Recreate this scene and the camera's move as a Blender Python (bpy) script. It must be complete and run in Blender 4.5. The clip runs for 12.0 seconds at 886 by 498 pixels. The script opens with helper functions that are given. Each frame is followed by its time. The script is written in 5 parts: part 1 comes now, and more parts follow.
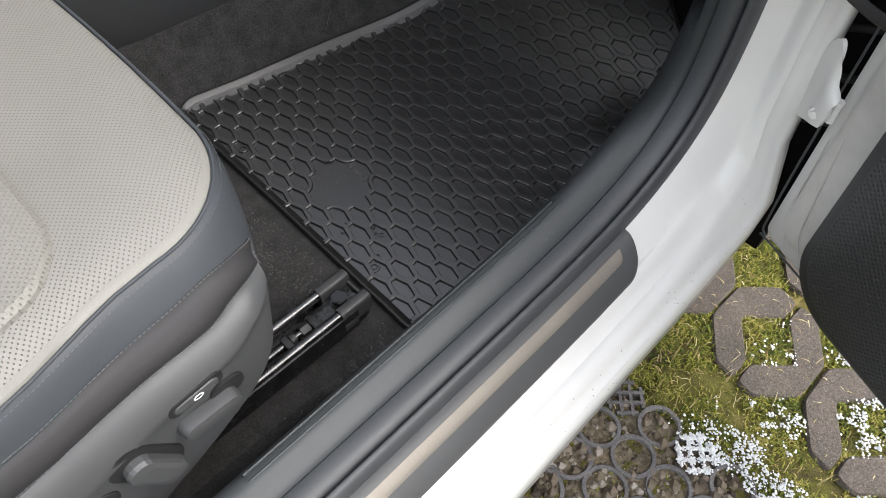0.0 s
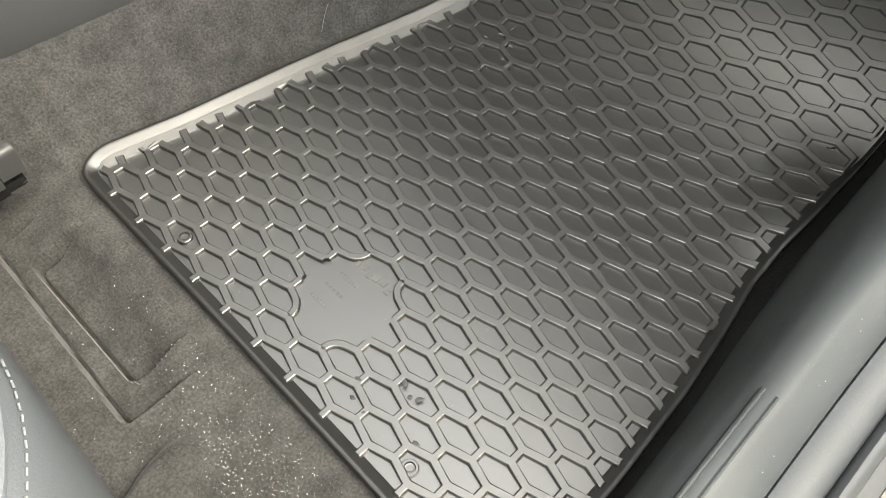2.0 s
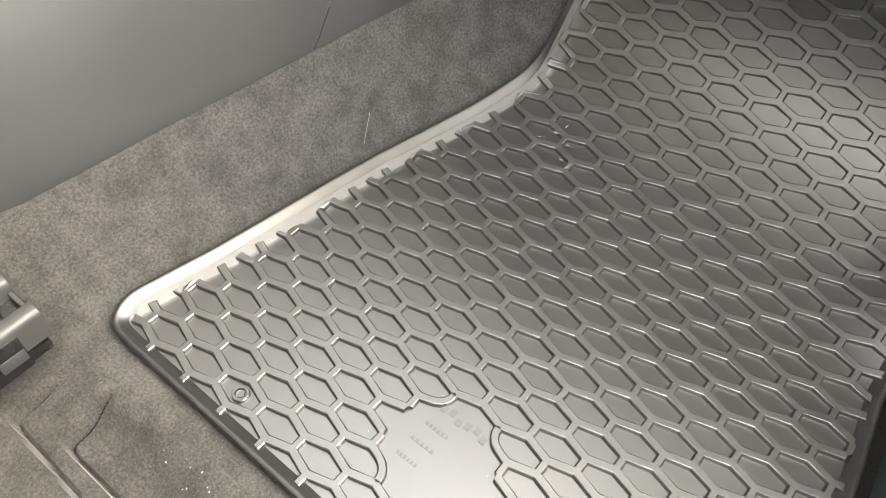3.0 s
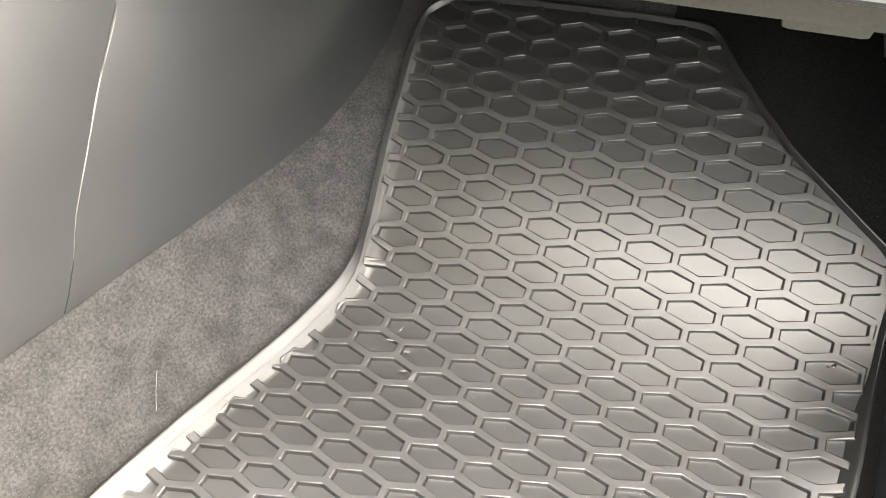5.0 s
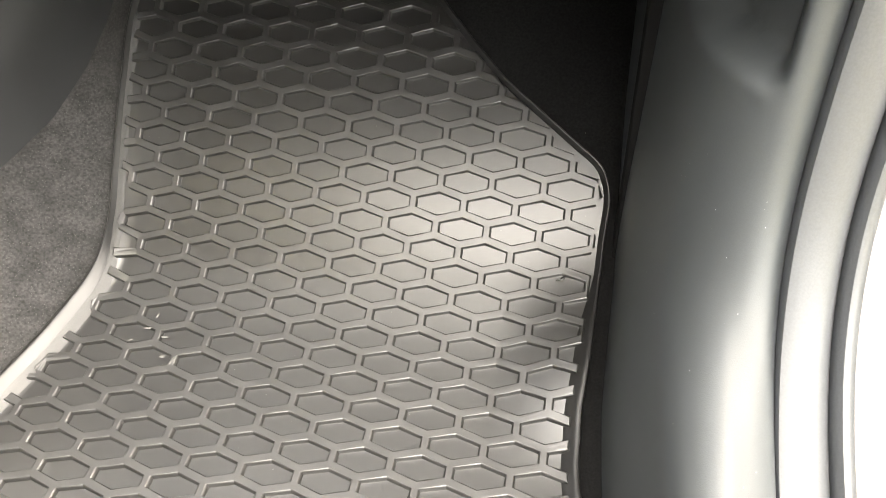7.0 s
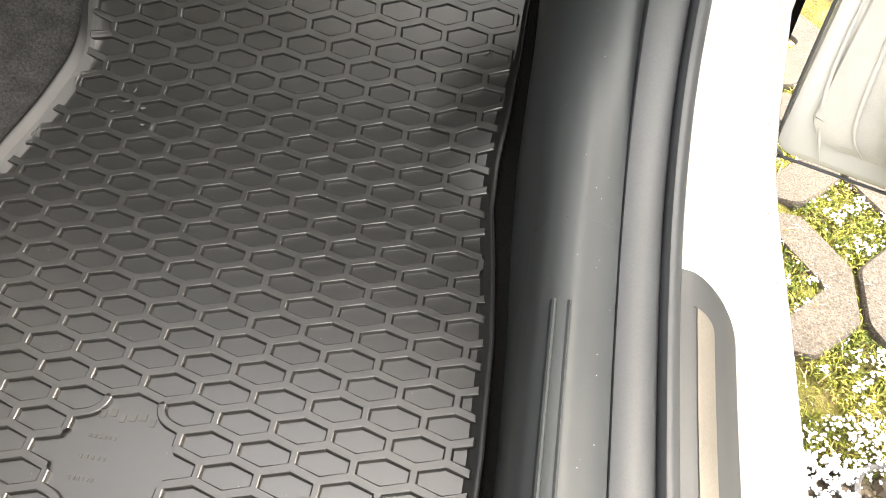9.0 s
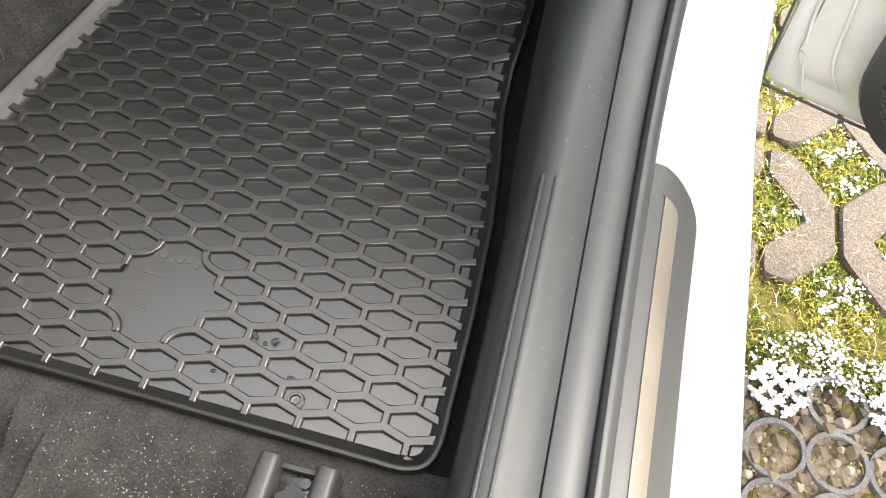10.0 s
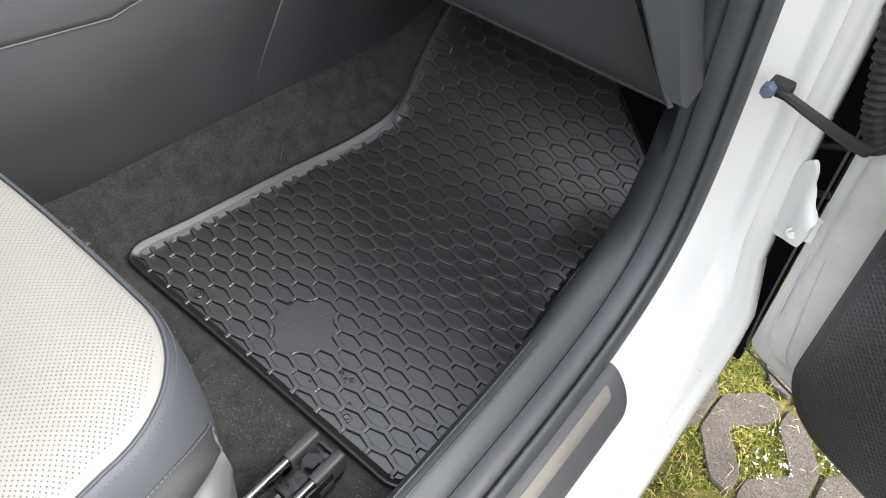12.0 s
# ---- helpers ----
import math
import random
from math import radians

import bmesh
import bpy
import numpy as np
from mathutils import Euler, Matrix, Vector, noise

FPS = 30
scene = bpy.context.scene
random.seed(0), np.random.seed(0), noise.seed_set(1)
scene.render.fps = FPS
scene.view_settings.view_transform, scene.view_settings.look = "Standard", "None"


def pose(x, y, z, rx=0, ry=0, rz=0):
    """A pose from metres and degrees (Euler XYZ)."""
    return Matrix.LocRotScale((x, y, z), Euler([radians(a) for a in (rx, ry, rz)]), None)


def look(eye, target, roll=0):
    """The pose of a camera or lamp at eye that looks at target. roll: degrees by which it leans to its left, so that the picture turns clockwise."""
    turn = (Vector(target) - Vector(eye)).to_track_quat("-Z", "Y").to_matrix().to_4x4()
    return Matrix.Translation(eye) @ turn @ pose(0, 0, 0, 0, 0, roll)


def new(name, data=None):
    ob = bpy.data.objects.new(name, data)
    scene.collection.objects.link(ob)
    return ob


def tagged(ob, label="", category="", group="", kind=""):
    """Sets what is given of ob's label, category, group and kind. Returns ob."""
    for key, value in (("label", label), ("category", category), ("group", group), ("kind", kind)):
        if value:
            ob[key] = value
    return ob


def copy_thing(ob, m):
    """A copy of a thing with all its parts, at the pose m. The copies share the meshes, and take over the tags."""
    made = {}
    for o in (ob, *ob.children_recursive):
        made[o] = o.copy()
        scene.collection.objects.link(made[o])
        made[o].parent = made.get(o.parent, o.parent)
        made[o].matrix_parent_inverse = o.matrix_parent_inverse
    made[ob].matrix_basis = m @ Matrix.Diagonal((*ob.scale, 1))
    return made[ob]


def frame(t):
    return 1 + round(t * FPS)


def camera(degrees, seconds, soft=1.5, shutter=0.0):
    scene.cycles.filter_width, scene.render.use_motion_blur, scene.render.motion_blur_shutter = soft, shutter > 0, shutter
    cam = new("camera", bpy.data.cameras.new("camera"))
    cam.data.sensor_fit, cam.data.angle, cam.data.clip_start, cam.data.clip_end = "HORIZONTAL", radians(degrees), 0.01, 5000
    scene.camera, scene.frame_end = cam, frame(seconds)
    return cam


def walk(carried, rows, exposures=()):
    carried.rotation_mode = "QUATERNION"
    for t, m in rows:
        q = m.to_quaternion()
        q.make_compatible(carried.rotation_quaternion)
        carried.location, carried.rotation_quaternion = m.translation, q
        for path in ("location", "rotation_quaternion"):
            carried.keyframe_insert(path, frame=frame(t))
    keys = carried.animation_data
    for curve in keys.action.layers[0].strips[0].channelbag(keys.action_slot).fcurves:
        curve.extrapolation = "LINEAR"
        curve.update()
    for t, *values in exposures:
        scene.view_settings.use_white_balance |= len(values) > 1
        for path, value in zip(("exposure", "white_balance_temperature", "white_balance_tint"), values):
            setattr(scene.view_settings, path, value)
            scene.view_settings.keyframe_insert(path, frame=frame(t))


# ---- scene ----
cam = camera(59.3, 12.0, soft=0.9)
PATH = [
    (0, (0.44, -0.357, 0.846), (-0.345, 0.491, -0.786), 2.4),
    (0.5, (0.373, -0.274, 0.737), (-0.365, 0.546, -0.931), 3.7),
    (1, (0.309, -0.199, 0.633), (-0.415, 0.614, -1.044), 4.6),
    (1.5, (0.226, -0.152, 0.591), (-0.51, 0.672, -1.075), 4.5),
    (2, (0.129, -0.127, 0.566), (-0.622, 0.694, -1.096), 2.5),
    (2.5, (0.016, -0.135, 0.554), (-0.716, 0.753, -1.082), 2.9),
    (4.5, (-0.0334, -0.0503, 0.4816), (-0.5803, 0.9427, -0.5007), -0.77),
    (5, (-0.0414, -0.0164, 0.4780), (-0.5102, 1.0519, -0.4649), -0.96),
    (5.5, (0.0005, 0.0046, 0.4759), (-0.4399, 1.0949, -0.4554), -3.38),
    (6, (0.0326, 0.0261, 0.4807), (-0.3303, 1.1401, -0.4559), -3.30),
    (6.5, (0.0613, 0.0306, 0.4829), (-0.2550, 1.1281, -0.4893), -4.10),
    (7, (0.0693, 0.0149, 0.4872), (-0.1762, 1.0835, -0.5365), -3.37),
    (9, (0.1288, -0.0880, 0.5215), (-0.0548, 0.7533, -0.7067), -3.13),
    (9.5, (0.1476, -0.1447, 0.5362), (-0.0529, 0.6703, -0.7070), -2.67),
    (10, (0.157, -0.174, 0.568), (-0.114, 0.82, -1.146), -0.9),
    (10.5, (0.168, -0.188, 0.61), (-0.159, 0.746, -1.128), 3.1),
    (11, (0.211, -0.211, 0.672), (-0.294, 0.722, -1.023), 3.1),
    (11.5, (0.272, -0.239, 0.749), (-0.405, 0.733, -0.863), 3.1),
    (12, (0.369, -0.304, 0.848), (-0.451, 0.736, -0.651), 2.1),
]
EXPOSURES = [
    (0, -0.60, 6450, 10), (0.5, -0.45, 6400, 10), (1.0, -0.15, 6500, 10), (1.5, 0.75, 6800, 9), (2.0, 1.47, 7400, 4), (2.5, 1.76, 7450, 4.5), (4.5, 2.62, 7500, 9), (5.5, 2.88, 7700, 8), (6.0, 2.84, 7650, 8), (7.0, 2.70, 7800, 9),
    (9.0, 1.22, 7500, 9), (9.5, 1.00, 7750, 7.5), (10.0, 0.85, 7200, 9), (10.5, 0.52, 6800, 9), (11.0, 0.22, 6500, 10), (11.5, 0.23, 6450, 10), (12.0, 0.15, 6400, 10),
]
walk(cam, [(t, look(eye, target, roll)) for t, eye, target, roll in PATH], EXPOSURES)

# ---- light ----
world = bpy.data.worlds.new("overcast sky")
scene.world = world
world.use_nodes = True
wn = world.node_tree
sky = wn.nodes.new("ShaderNodeTexSky")
sky.sky_type, sky.sun_disc = "NISHITA", False
sky.sun_elevation, sky.sun_rotation = radians(50), radians(60)
sky.air_density, sky.dust_density, sky.ozone_density = 1.0, 5.0, 1.0
mixer = wn.nodes.new("ShaderNodeHueSaturation")
mixer.inputs["Saturation"].default_value = 0.38
wn.links.new(sky.outputs[0], mixer.inputs["Color"])
wn.links.new(mixer.outputs[0], wn.nodes["Background"].inputs["Color"])
wn.nodes["Background"].inputs["Strength"].default_value = 0.68
sun = new("sun", bpy.data.lights.new("sun", "SUN"))
sun.data.energy, sun.data.angle, sun.data.color = 1.7, radians(70), (1.0, 0.97, 0.93)
sun.matrix_world = look((1.1, -1.3, 2.7), (0, 0, 0))


# ---- materials ----
def material(name, colour, rough=0.5, metal=0.0, grain=0.0, grain_scale=800.0, bump=0.0, stain=0.0, stain_scale=12.0, spec=0.5):
    """A surface with fine grain and large stains in its colour and a fine relief."""
    m = bpy.data.materials.new(name)
    m.use_nodes = True
    nt = m.node_tree
    b = nt.nodes["Principled BSDF"]
    b.inputs["Roughness"].default_value, b.inputs["Metallic"].default_value = rough, metal
    b.inputs["Specular IOR Level"].default_value = spec
    co = nt.nodes.new("ShaderNodeTexCoord").outputs["Object"]

    def tex(scale, detail=4):
        n = nt.nodes.new("ShaderNodeTexNoise")
        n.inputs["Scale"].default_value, n.inputs["Detail"].default_value = scale, detail
        nt.links.new(co, n.inputs["Vector"])
        return n.outputs["Fac"]

    def spread(value, amount):
        n = nt.nodes.new("ShaderNodeMapRange")
        n.inputs["From Min"].default_value, n.inputs["From Max"].default_value = 0.3, 0.7
        n.inputs["To Min"].default_value, n.inputs["To Max"].default_value = 1 - amount, 1 + amount
        nt.links.new(value, n.inputs["Value"])
        return n.outputs[0]

    def times(u, v):
        n = nt.nodes.new("ShaderNodeMath")
        n.operation = "MULTIPLY"
        nt.links.new(u, n.inputs[0]), nt.links.new(v, n.inputs[1])
        return n.outputs[0]

    fine, big = tex(grain_scale), tex(stain_scale, 6)
    f = times(spread(fine, grain), spread(big, stain))
    v = nt.nodes.new("ShaderNodeVectorMath")
    v.operation = "SCALE"
    v.inputs[0].default_value = colour
    nt.links.new(f, v.inputs["Scale"])
    nt.links.new(v.outputs[0], b.inputs["Base Color"])
    if stain:
        r = nt.nodes.new("ShaderNodeMapRange")
        r.inputs["From Min"].default_value, r.inputs["From Max"].default_value = 0.3, 0.7
        r.inputs["To Min"].default_value, r.inputs["To Max"].default_value = max(0.05, rough - 0.5 * stain), min(1, rough + 0.4 * stain)
        nt.links.new(big, r.inputs["Value"])
        nt.links.new(r.outputs[0], b.inputs["Roughness"])
    if bump:
        k = nt.nodes.new("ShaderNodeBump")
        k.inputs["Strength"].default_value, k.inputs["Distance"].default_value = 1.0, bump
        nt.links.new(fine, k.inputs["Height"])
        nt.links.new(k.outputs[0], b.inputs["Normal"])
    return m


RUBBER = material("black moulded rubber", (0.0095, 0.0094, 0.0092), 0.35, grain=0.1, grain_scale=1500, bump=0.00003, stain=0.05, stain_scale=9, spec=1.0)
RUBBER_MATT = material("black matt rubber", (0.0105, 0.0104, 0.0102), 0.41, grain=0.1, grain_scale=1800, bump=0.00005, stain=0.06, stain_scale=30, spec=1.0)
for m in (RUBBER, RUBBER_MATT):
    m.node_tree.nodes["Principled BSDF"].inputs["IOR"].default_value = 1.6
RUBBER_RIM = material("black satin rubber rim", (0.010, 0.010, 0.010), 0.4, grain=0.1, grain_scale=1500, stain=0.08, spec=0.6)
# paler for the light on the channel's slope; also the worn lettering
RUBBER_LIT_WORN = material("pale rubber for lit slope and worn lettering", (0.05, 0.0498, 0.049), 0.6, grain=0.15, grain_scale=900, stain=0.15, stain_scale=30)
CARPET = material("charcoal needle felt carpet", (0.0315, 0.0308, 0.0306), 0.95, grain=0.36, grain_scale=430, bump=0.0005, stain=0.3, stain_scale=46, spec=0.1)
CARPET.node_tree.nodes["Principled BSDF"].inputs["Sheen Weight"].default_value = 0.10
CARPET.node_tree.nodes["Principled BSDF"].inputs["Sheen Roughness"].default_value = 0.4
PLASTIC = material("dark grey grained plastic", (0.055, 0.057, 0.059), 0.48, grain=0.1, grain_scale=1800, bump=0.00008, stain=0.06)
PLASTIC_DARK = material("black grained plastic", (0.022, 0.023, 0.025), 0.5, grain=0.1, grain_scale=1800, bump=0.00008, stain=0.08)
TRIM = material("grey sill trim plastic", (0.042, 0.0465, 0.049), 0.46, grain=0.08, grain_scale=1500, bump=0.00006, stain=0.08, spec=0.32)
SEAL = material("black rubber weatherstrip", (0.047, 0.0505, 0.055), 0.5, grain=0.1, bump=0.00005, stain=0.08)
PAINT = material("white car paint", (0.63, 0.63, 0.615), 0.07, grain=0.01, stain=0.02, stain_scale=9)
ALU = material("brushed aluminium", (0.215, 0.195, 0.168), 0.55, metal=0.5, grain=0.1, grain_scale=900, stain=0.1, stain_scale=18)
STEEL = material("oiled dark steel", (0.065, 0.065, 0.066), 0.25, metal=0.9, grain=0.2, grain_scale=300, stain=0.3, stain_scale=40)
LEATHER = material("slate grey leatherette", (0.047, 0.0525, 0.059), 0.52, grain=0.12, grain_scale=1200, bump=0.00012, stain=0.06, spec=0.32)
FABRIC = material("cream perforated leatherette", (0.187, 0.184, 0.166), 0.6, grain=0.06, grain_scale=700, bump=0.0001, stain=0.05)
CONCRETE = material("weathered grey concrete", (0.090, 0.076, 0.064), 0.9, grain=0.5, grain_scale=420, bump=0.0012, stain=0.3, stain_scale=16)
SOIL = material("brown soil with gravel", (0.13, 0.105, 0.07), 0.95, grain=0.6, grain_scale=120, bump=0.004, stain=0.4, stain_scale=14)
SNOW = material("white hail snow", (0.72, 0.73, 0.74), 0.8, grain=0.05, bump=0.0005)
# pale so that the unseen roof and far side bounce light inside
PALE_BOUNCE = material("pale felt for bounced light", (0.8, 0.79, 0.76), 0.9, grain=0.2, bump=0.0004)
PAD_FELT = material("pale grey pressed board", (0.075, 0.074, 0.070), 0.8, grain=0.08, grain_scale=300, stain=0.1, spec=0.2)
# near-black, so the footwell's deep shade is partly in the colour
HIDDEN = material("near-black shade panel", (0.007, 0.007, 0.007), 0.95, spec=0.08)


def mottled(name, colours, rough=0.9, scale=20.0, bump=0.0, islands=False):
    """Several natural colours mixed by noise, and by piece where islands is set."""
    m = bpy.data.materials.new(name)
    m.use_nodes = True
    nt = m.node_tree
    b = nt.nodes["Principled BSDF"]
    b.inputs["Roughness"].default_value, b.inputs["Specular IOR Level"].default_value = rough, 0.3
    co = nt.nodes.new("ShaderNodeTexCoord").outputs["Object"]
    big, fine = nt.nodes.new("ShaderNodeTexNoise"), nt.nodes.new("ShaderNodeTexNoise")
    for n, k in ((big, scale), (fine, scale * 14)):
        n.inputs["Scale"].default_value, n.inputs["Detail"].default_value = k, 5
        nt.links.new(co, n.inputs["Vector"])
    add = nt.nodes.new("ShaderNodeMath")
    add.operation = "MULTIPLY_ADD"
    nt.links.new(nt.nodes.new("ShaderNodeNewGeometry").outputs["Random Per Island"] if islands else fine.outputs["Fac"], add.inputs[0])
    add.inputs[1].default_value = 0.55 if islands else 0.6
    sub = nt.nodes.new("ShaderNodeMath")
    sub.operation = "SUBTRACT"
    sub.inputs[1].default_value = 0.28
    nt.links.new(big.outputs["Fac"], sub.inputs[0])
    nt.links.new(sub.outputs[0], add.inputs[2])
    ramp = nt.nodes.new("ShaderNodeValToRGB")
    for k, c in enumerate(colours):
        at = 0.2 + 0.6 * k / (len(colours) - 1)
        e = ramp.color_ramp.elements[k] if k < 2 else ramp.color_ramp.elements.new(at)
        e.position, e.color = at, (*c, 1)
    nt.links.new(add.outputs[0], ramp.inputs["Fac"])
    nt.links.new(ramp.outputs["Color"], b.inputs["Base Color"])
    if bump:
        k = nt.nodes.new("ShaderNodeBump")
        k.inputs["Distance"].default_value = bump
        nt.links.new(fine.outputs["Fac"], k.inputs["Height"])
        nt.links.new(k.outputs[0], b.inputs["Normal"])
    return m


def perforated(mat, pitch, radius, dark, turn=0.0, depth=0.0006, plane="xy"):
    """Adds a regular pattern of small punched holes to a material."""
    nt = mat.node_tree
    b = nt.nodes["Principled BSDF"]
    co = nt.nodes.new("ShaderNodeTexCoord").outputs["Object"]
    mp = nt.nodes.new("ShaderNodeMapping")
    mp.inputs["Rotation"].default_value = (0, 0, radians(turn)) if plane == "xy" else (radians(90), 0, radians(turn))
    nt.links.new(co, mp.inputs["Vector"])
    vo = nt.nodes.new("ShaderNodeTexVoronoi")
    vo.voronoi_dimensions = "2D"
    vo.inputs["Scale"].default_value, vo.inputs["Randomness"].default_value = 1 / pitch, 0.0
    nt.links.new(mp.outputs[0], vo.inputs["Vector"])
    st = nt.nodes.new("ShaderNodeMapRange")
    st.inputs["From Min"].default_value, st.inputs["From Max"].default_value = radius / pitch, 1.5 * radius / pitch
    nt.links.new(vo.outputs["Distance"], st.inputs["Value"])
    old = b.inputs["Base Color"].links[0].from_socket
    mx = nt.nodes.new("ShaderNodeMix")
    mx.data_type = "RGBA"
    mx.inputs["A"].default_value = (*dark, 1)
    nt.links.new(st.outputs[0], mx.inputs["Factor"])
    nt.links.new(old, mx.inputs["B"])
    nt.links.new(mx.outputs["Result"], b.inputs["Base Color"])
    k = nt.nodes.new("ShaderNodeBump")
    k.inputs["Distance"].default_value = depth
    nt.links.new(st.outputs[0], k.inputs["Height"])
    if b.inputs["Normal"].links:
        nt.links.new(b.inputs["Normal"].links[0].from_socket, k.inputs["Normal"])
    nt.links.new(k.outputs[0], b.inputs["Normal"])
    return mat


perforated(FABRIC, 0.0036, 0.00050, (0.085, 0.079, 0.068), 45)
FABRIC_INSERT = perforated(material("cream woven insert", (0.187, 0.184, 0.165), 0.65, grain=0.12, grain_scale=500, bump=0.0003, stain=0.05), 0.0042, 0.0006, (0.135, 0.127, 0.11), 45)
LEATHER_DARK = material("charcoal leatherette", (0.029, 0.0285, 0.030), 0.6, grain=0.12, grain_scale=1200, bump=0.00012, stain=0.08, spec=0.3)
THREAD = material("grey sewing thread", (0.08, 0.084, 0.09), 0.7, grain=0.1)
GRILLE = perforated(material("black perforated grille", (0.035, 0.037, 0.04), 0.45, grain=0.1, stain=0.05), 0.0052, 0.0012, (0.006, 0.006, 0.006), 45, 0.0012, "xz")
BLUE_STEEL = material("blue grey zinc", (0.16, 0.2, 0.27), 0.4, metal=0.6, grain=0.1, stain=0.1)
FOAM = material("grey speckled foam", (0.027, 0.0275, 0.027), 0.95, grain=0.9, grain_scale=260, bump=0.002, stain=0.2)
FOAM_WHITE = material("white cut felt", (0.3, 0.3, 0.29), 0.9, grain=0.2)
LINT = material("pale lint", (0.38, 0.38, 0.37), 0.8, grain=0.1)
GRIME = material("wet black grime", (0.008, 0.008, 0.008), 0.15, grain=0.1)
SCRATCH = material("pale scratched rubber", (0.085, 0.083, 0.08), 0.6, grain=0.3, grain_scale=900)
MOSS = mottled("mossy brown soil", [(0.045, 0.036, 0.02), (0.09, 0.075, 0.03), (0.13, 0.125, 0.026), (0.22, 0.17, 0.075)], 0.95, 26, 0.004)
GRASS = mottled("moss and grass blades", [(0.05, 0.075, 0.014), (0.13, 0.155, 0.02), (0.26, 0.27, 0.036), (0.36, 0.30, 0.10)], 0.7, 14, islands=True)
STRAW = mottled("dry straw blades", [(0.22, 0.15, 0.07), (0.40, 0.32, 0.16), (0.55, 0.47, 0.28)], 0.8, 14, islands=True)
PEBBLE = mottled("mixed gravel pebbles", [(0.05, 0.04, 0.03), (0.13, 0.105, 0.075), (0.22, 0.18, 0.14), (0.36, 0.33, 0.29)], 0.85, 14, islands=True)
CONSOLE = material("charcoal console plastic", (0.025, 0.026, 0.0272), 0.5, grain=0.1, grain_scale=1800, bump=0.00008, stain=0.08)
DASH = material("charcoal grained dash plastic", (0.035, 0.0365, 0.0385), 0.5, grain=0.1, grain_scale=1800, bump=0.00008, stain=0.08)
# shade of the gap beside the mat, put into the colour
GAP_SHADE = material("near-black gap shade", (0.007, 0.007, 0.007), 0.95, grain=0.5, grain_scale=500, bump=0.0004, stain=0.2, spec=0.06)
WET_BOLT = material("oily black bolt", (0.008, 0.008, 0.008), 0.2, metal=0.0, grain=0.2, grain_scale=300, stain=0.2, stain_scale=60)
PALE_EDGE = material("pale piping and highlight line", (0.10, 0.097, 0.091), 0.55, grain=0.1)
WET_STEEL = material("greasy black plate", (0.016, 0.017, 0.017), 0.2, metal=0.1, grain=0.4, grain_scale=200, bump=0.0008, stain=0.4, stain_scale=70)
FABRIC_PLAIN = material("cream smooth leatherette", (0.184, 0.181, 0.163), 0.55, grain=0.06, grain_scale=700, bump=0.0001, stain=0.05)
HAIR = material("fine grey hair", (0.10, 0.097, 0.09), 0.7, grain=0.1)
# for black parts, and for the shade in the switch recesses
BLACK_SHADE_PLASTIC = material("black plastic and recess shade", (0.012, 0.012, 0.013), 0.6, grain=0.1)
CAP_PLASTIC = material("charcoal end cap plastic", (0.025, 0.0255, 0.0263), 0.48, grain=0.1, grain_scale=1500, bump=0.00005, stain=0.1, spec=0.4)
PAINT_GREYER = material("greyer stained white car paint", (0.54, 0.53, 0.505), 0.35, grain=0.05, stain=0.1, stain_scale=26)
GRID_PLASTIC = material("grey recycled plastic grid", (0.135, 0.128, 0.128), 0.75, grain=0.3, grain_scale=300, bump=0.0005, stain=0.3, stain_scale=25)


def flecked(mat, scale, colour, cover):
    """Sprinkles small grains of another colour over a material."""
    nt = mat.node_tree
    b = nt.nodes["Principled BSDF"]
    vo = nt.nodes.new("ShaderNodeTexVoronoi")
    vo.inputs["Scale"].default_value = scale
    nt.links.new(nt.nodes.new("ShaderNodeTexCoord").outputs["Object"], vo.inputs["Vector"])
    st = nt.nodes.new("ShaderNodeMapRange")
    st.inputs["From Min"].default_value, st.inputs["From Max"].default_value = cover, cover * 0.6
    nt.links.new(vo.outputs["Distance"], st.inputs["Value"])
    mx = nt.nodes.new("ShaderNodeMix")
    mx.data_type = "RGBA"
    nt.links.new(st.outputs[0], mx.inputs["Factor"])
    nt.links.new(b.inputs["Base Color"].links[0].from_socket, mx.inputs["A"])
    mx.inputs["B"].default_value = (*colour, 1)
    nt.links.new(mx.outputs["Result"], b.inputs["Base Color"])


flecked(CONCRETE, 230, (0.20, 0.18, 0.16), 0.22)
flecked(CARPET, 420, (0.062, 0.060, 0.058), 0.2)


# ---- mesh helpers ----
def part(name, bm, mat, parent=None, label="", smooth=True):
    """Links a bmesh as one mesh object under a thing or part."""
    bmesh.ops.recalc_face_normals(bm, faces=bm.faces)
    me = bpy.data.meshes.new(name)
    bm.to_mesh(me)
    bm.free()
    me.materials.append(mat)
    if smooth:
        me.shade_smooth()
        me.set_sharp_from_angle(angle=radians(38))
    ob = new(name, me)
    if parent is not None:
        ob.parent = parent
    return tagged(ob, label)


def thing(name, label, category, group="", kind=""):
    return tagged(new(name), label, category, group, kind)


def grid_mesh(rows, closed=False, thick=0.0):
    """A sheet through rows of points; closed joins the last column to the first."""
    bm = bmesh.new()
    vs = [[bm.verts.new(p) for p in r] for r in rows]
    n = len(rows[0])
    for i in range(len(rows) - 1):
        for j in range(n if closed else n - 1):
            k = (j + 1) % n
            bm.faces.new((vs[i][j], vs[i][k], vs[i + 1][k], vs[i + 1][j]))
    if thick:
        bmesh.ops.recalc_face_normals(bm, faces=bm.faces)
        bmesh.ops.solidify(bm, geom=bm.faces[:], thickness=thick)
    return bm


def cap(bm, ring):
    bm.faces.new(ring)


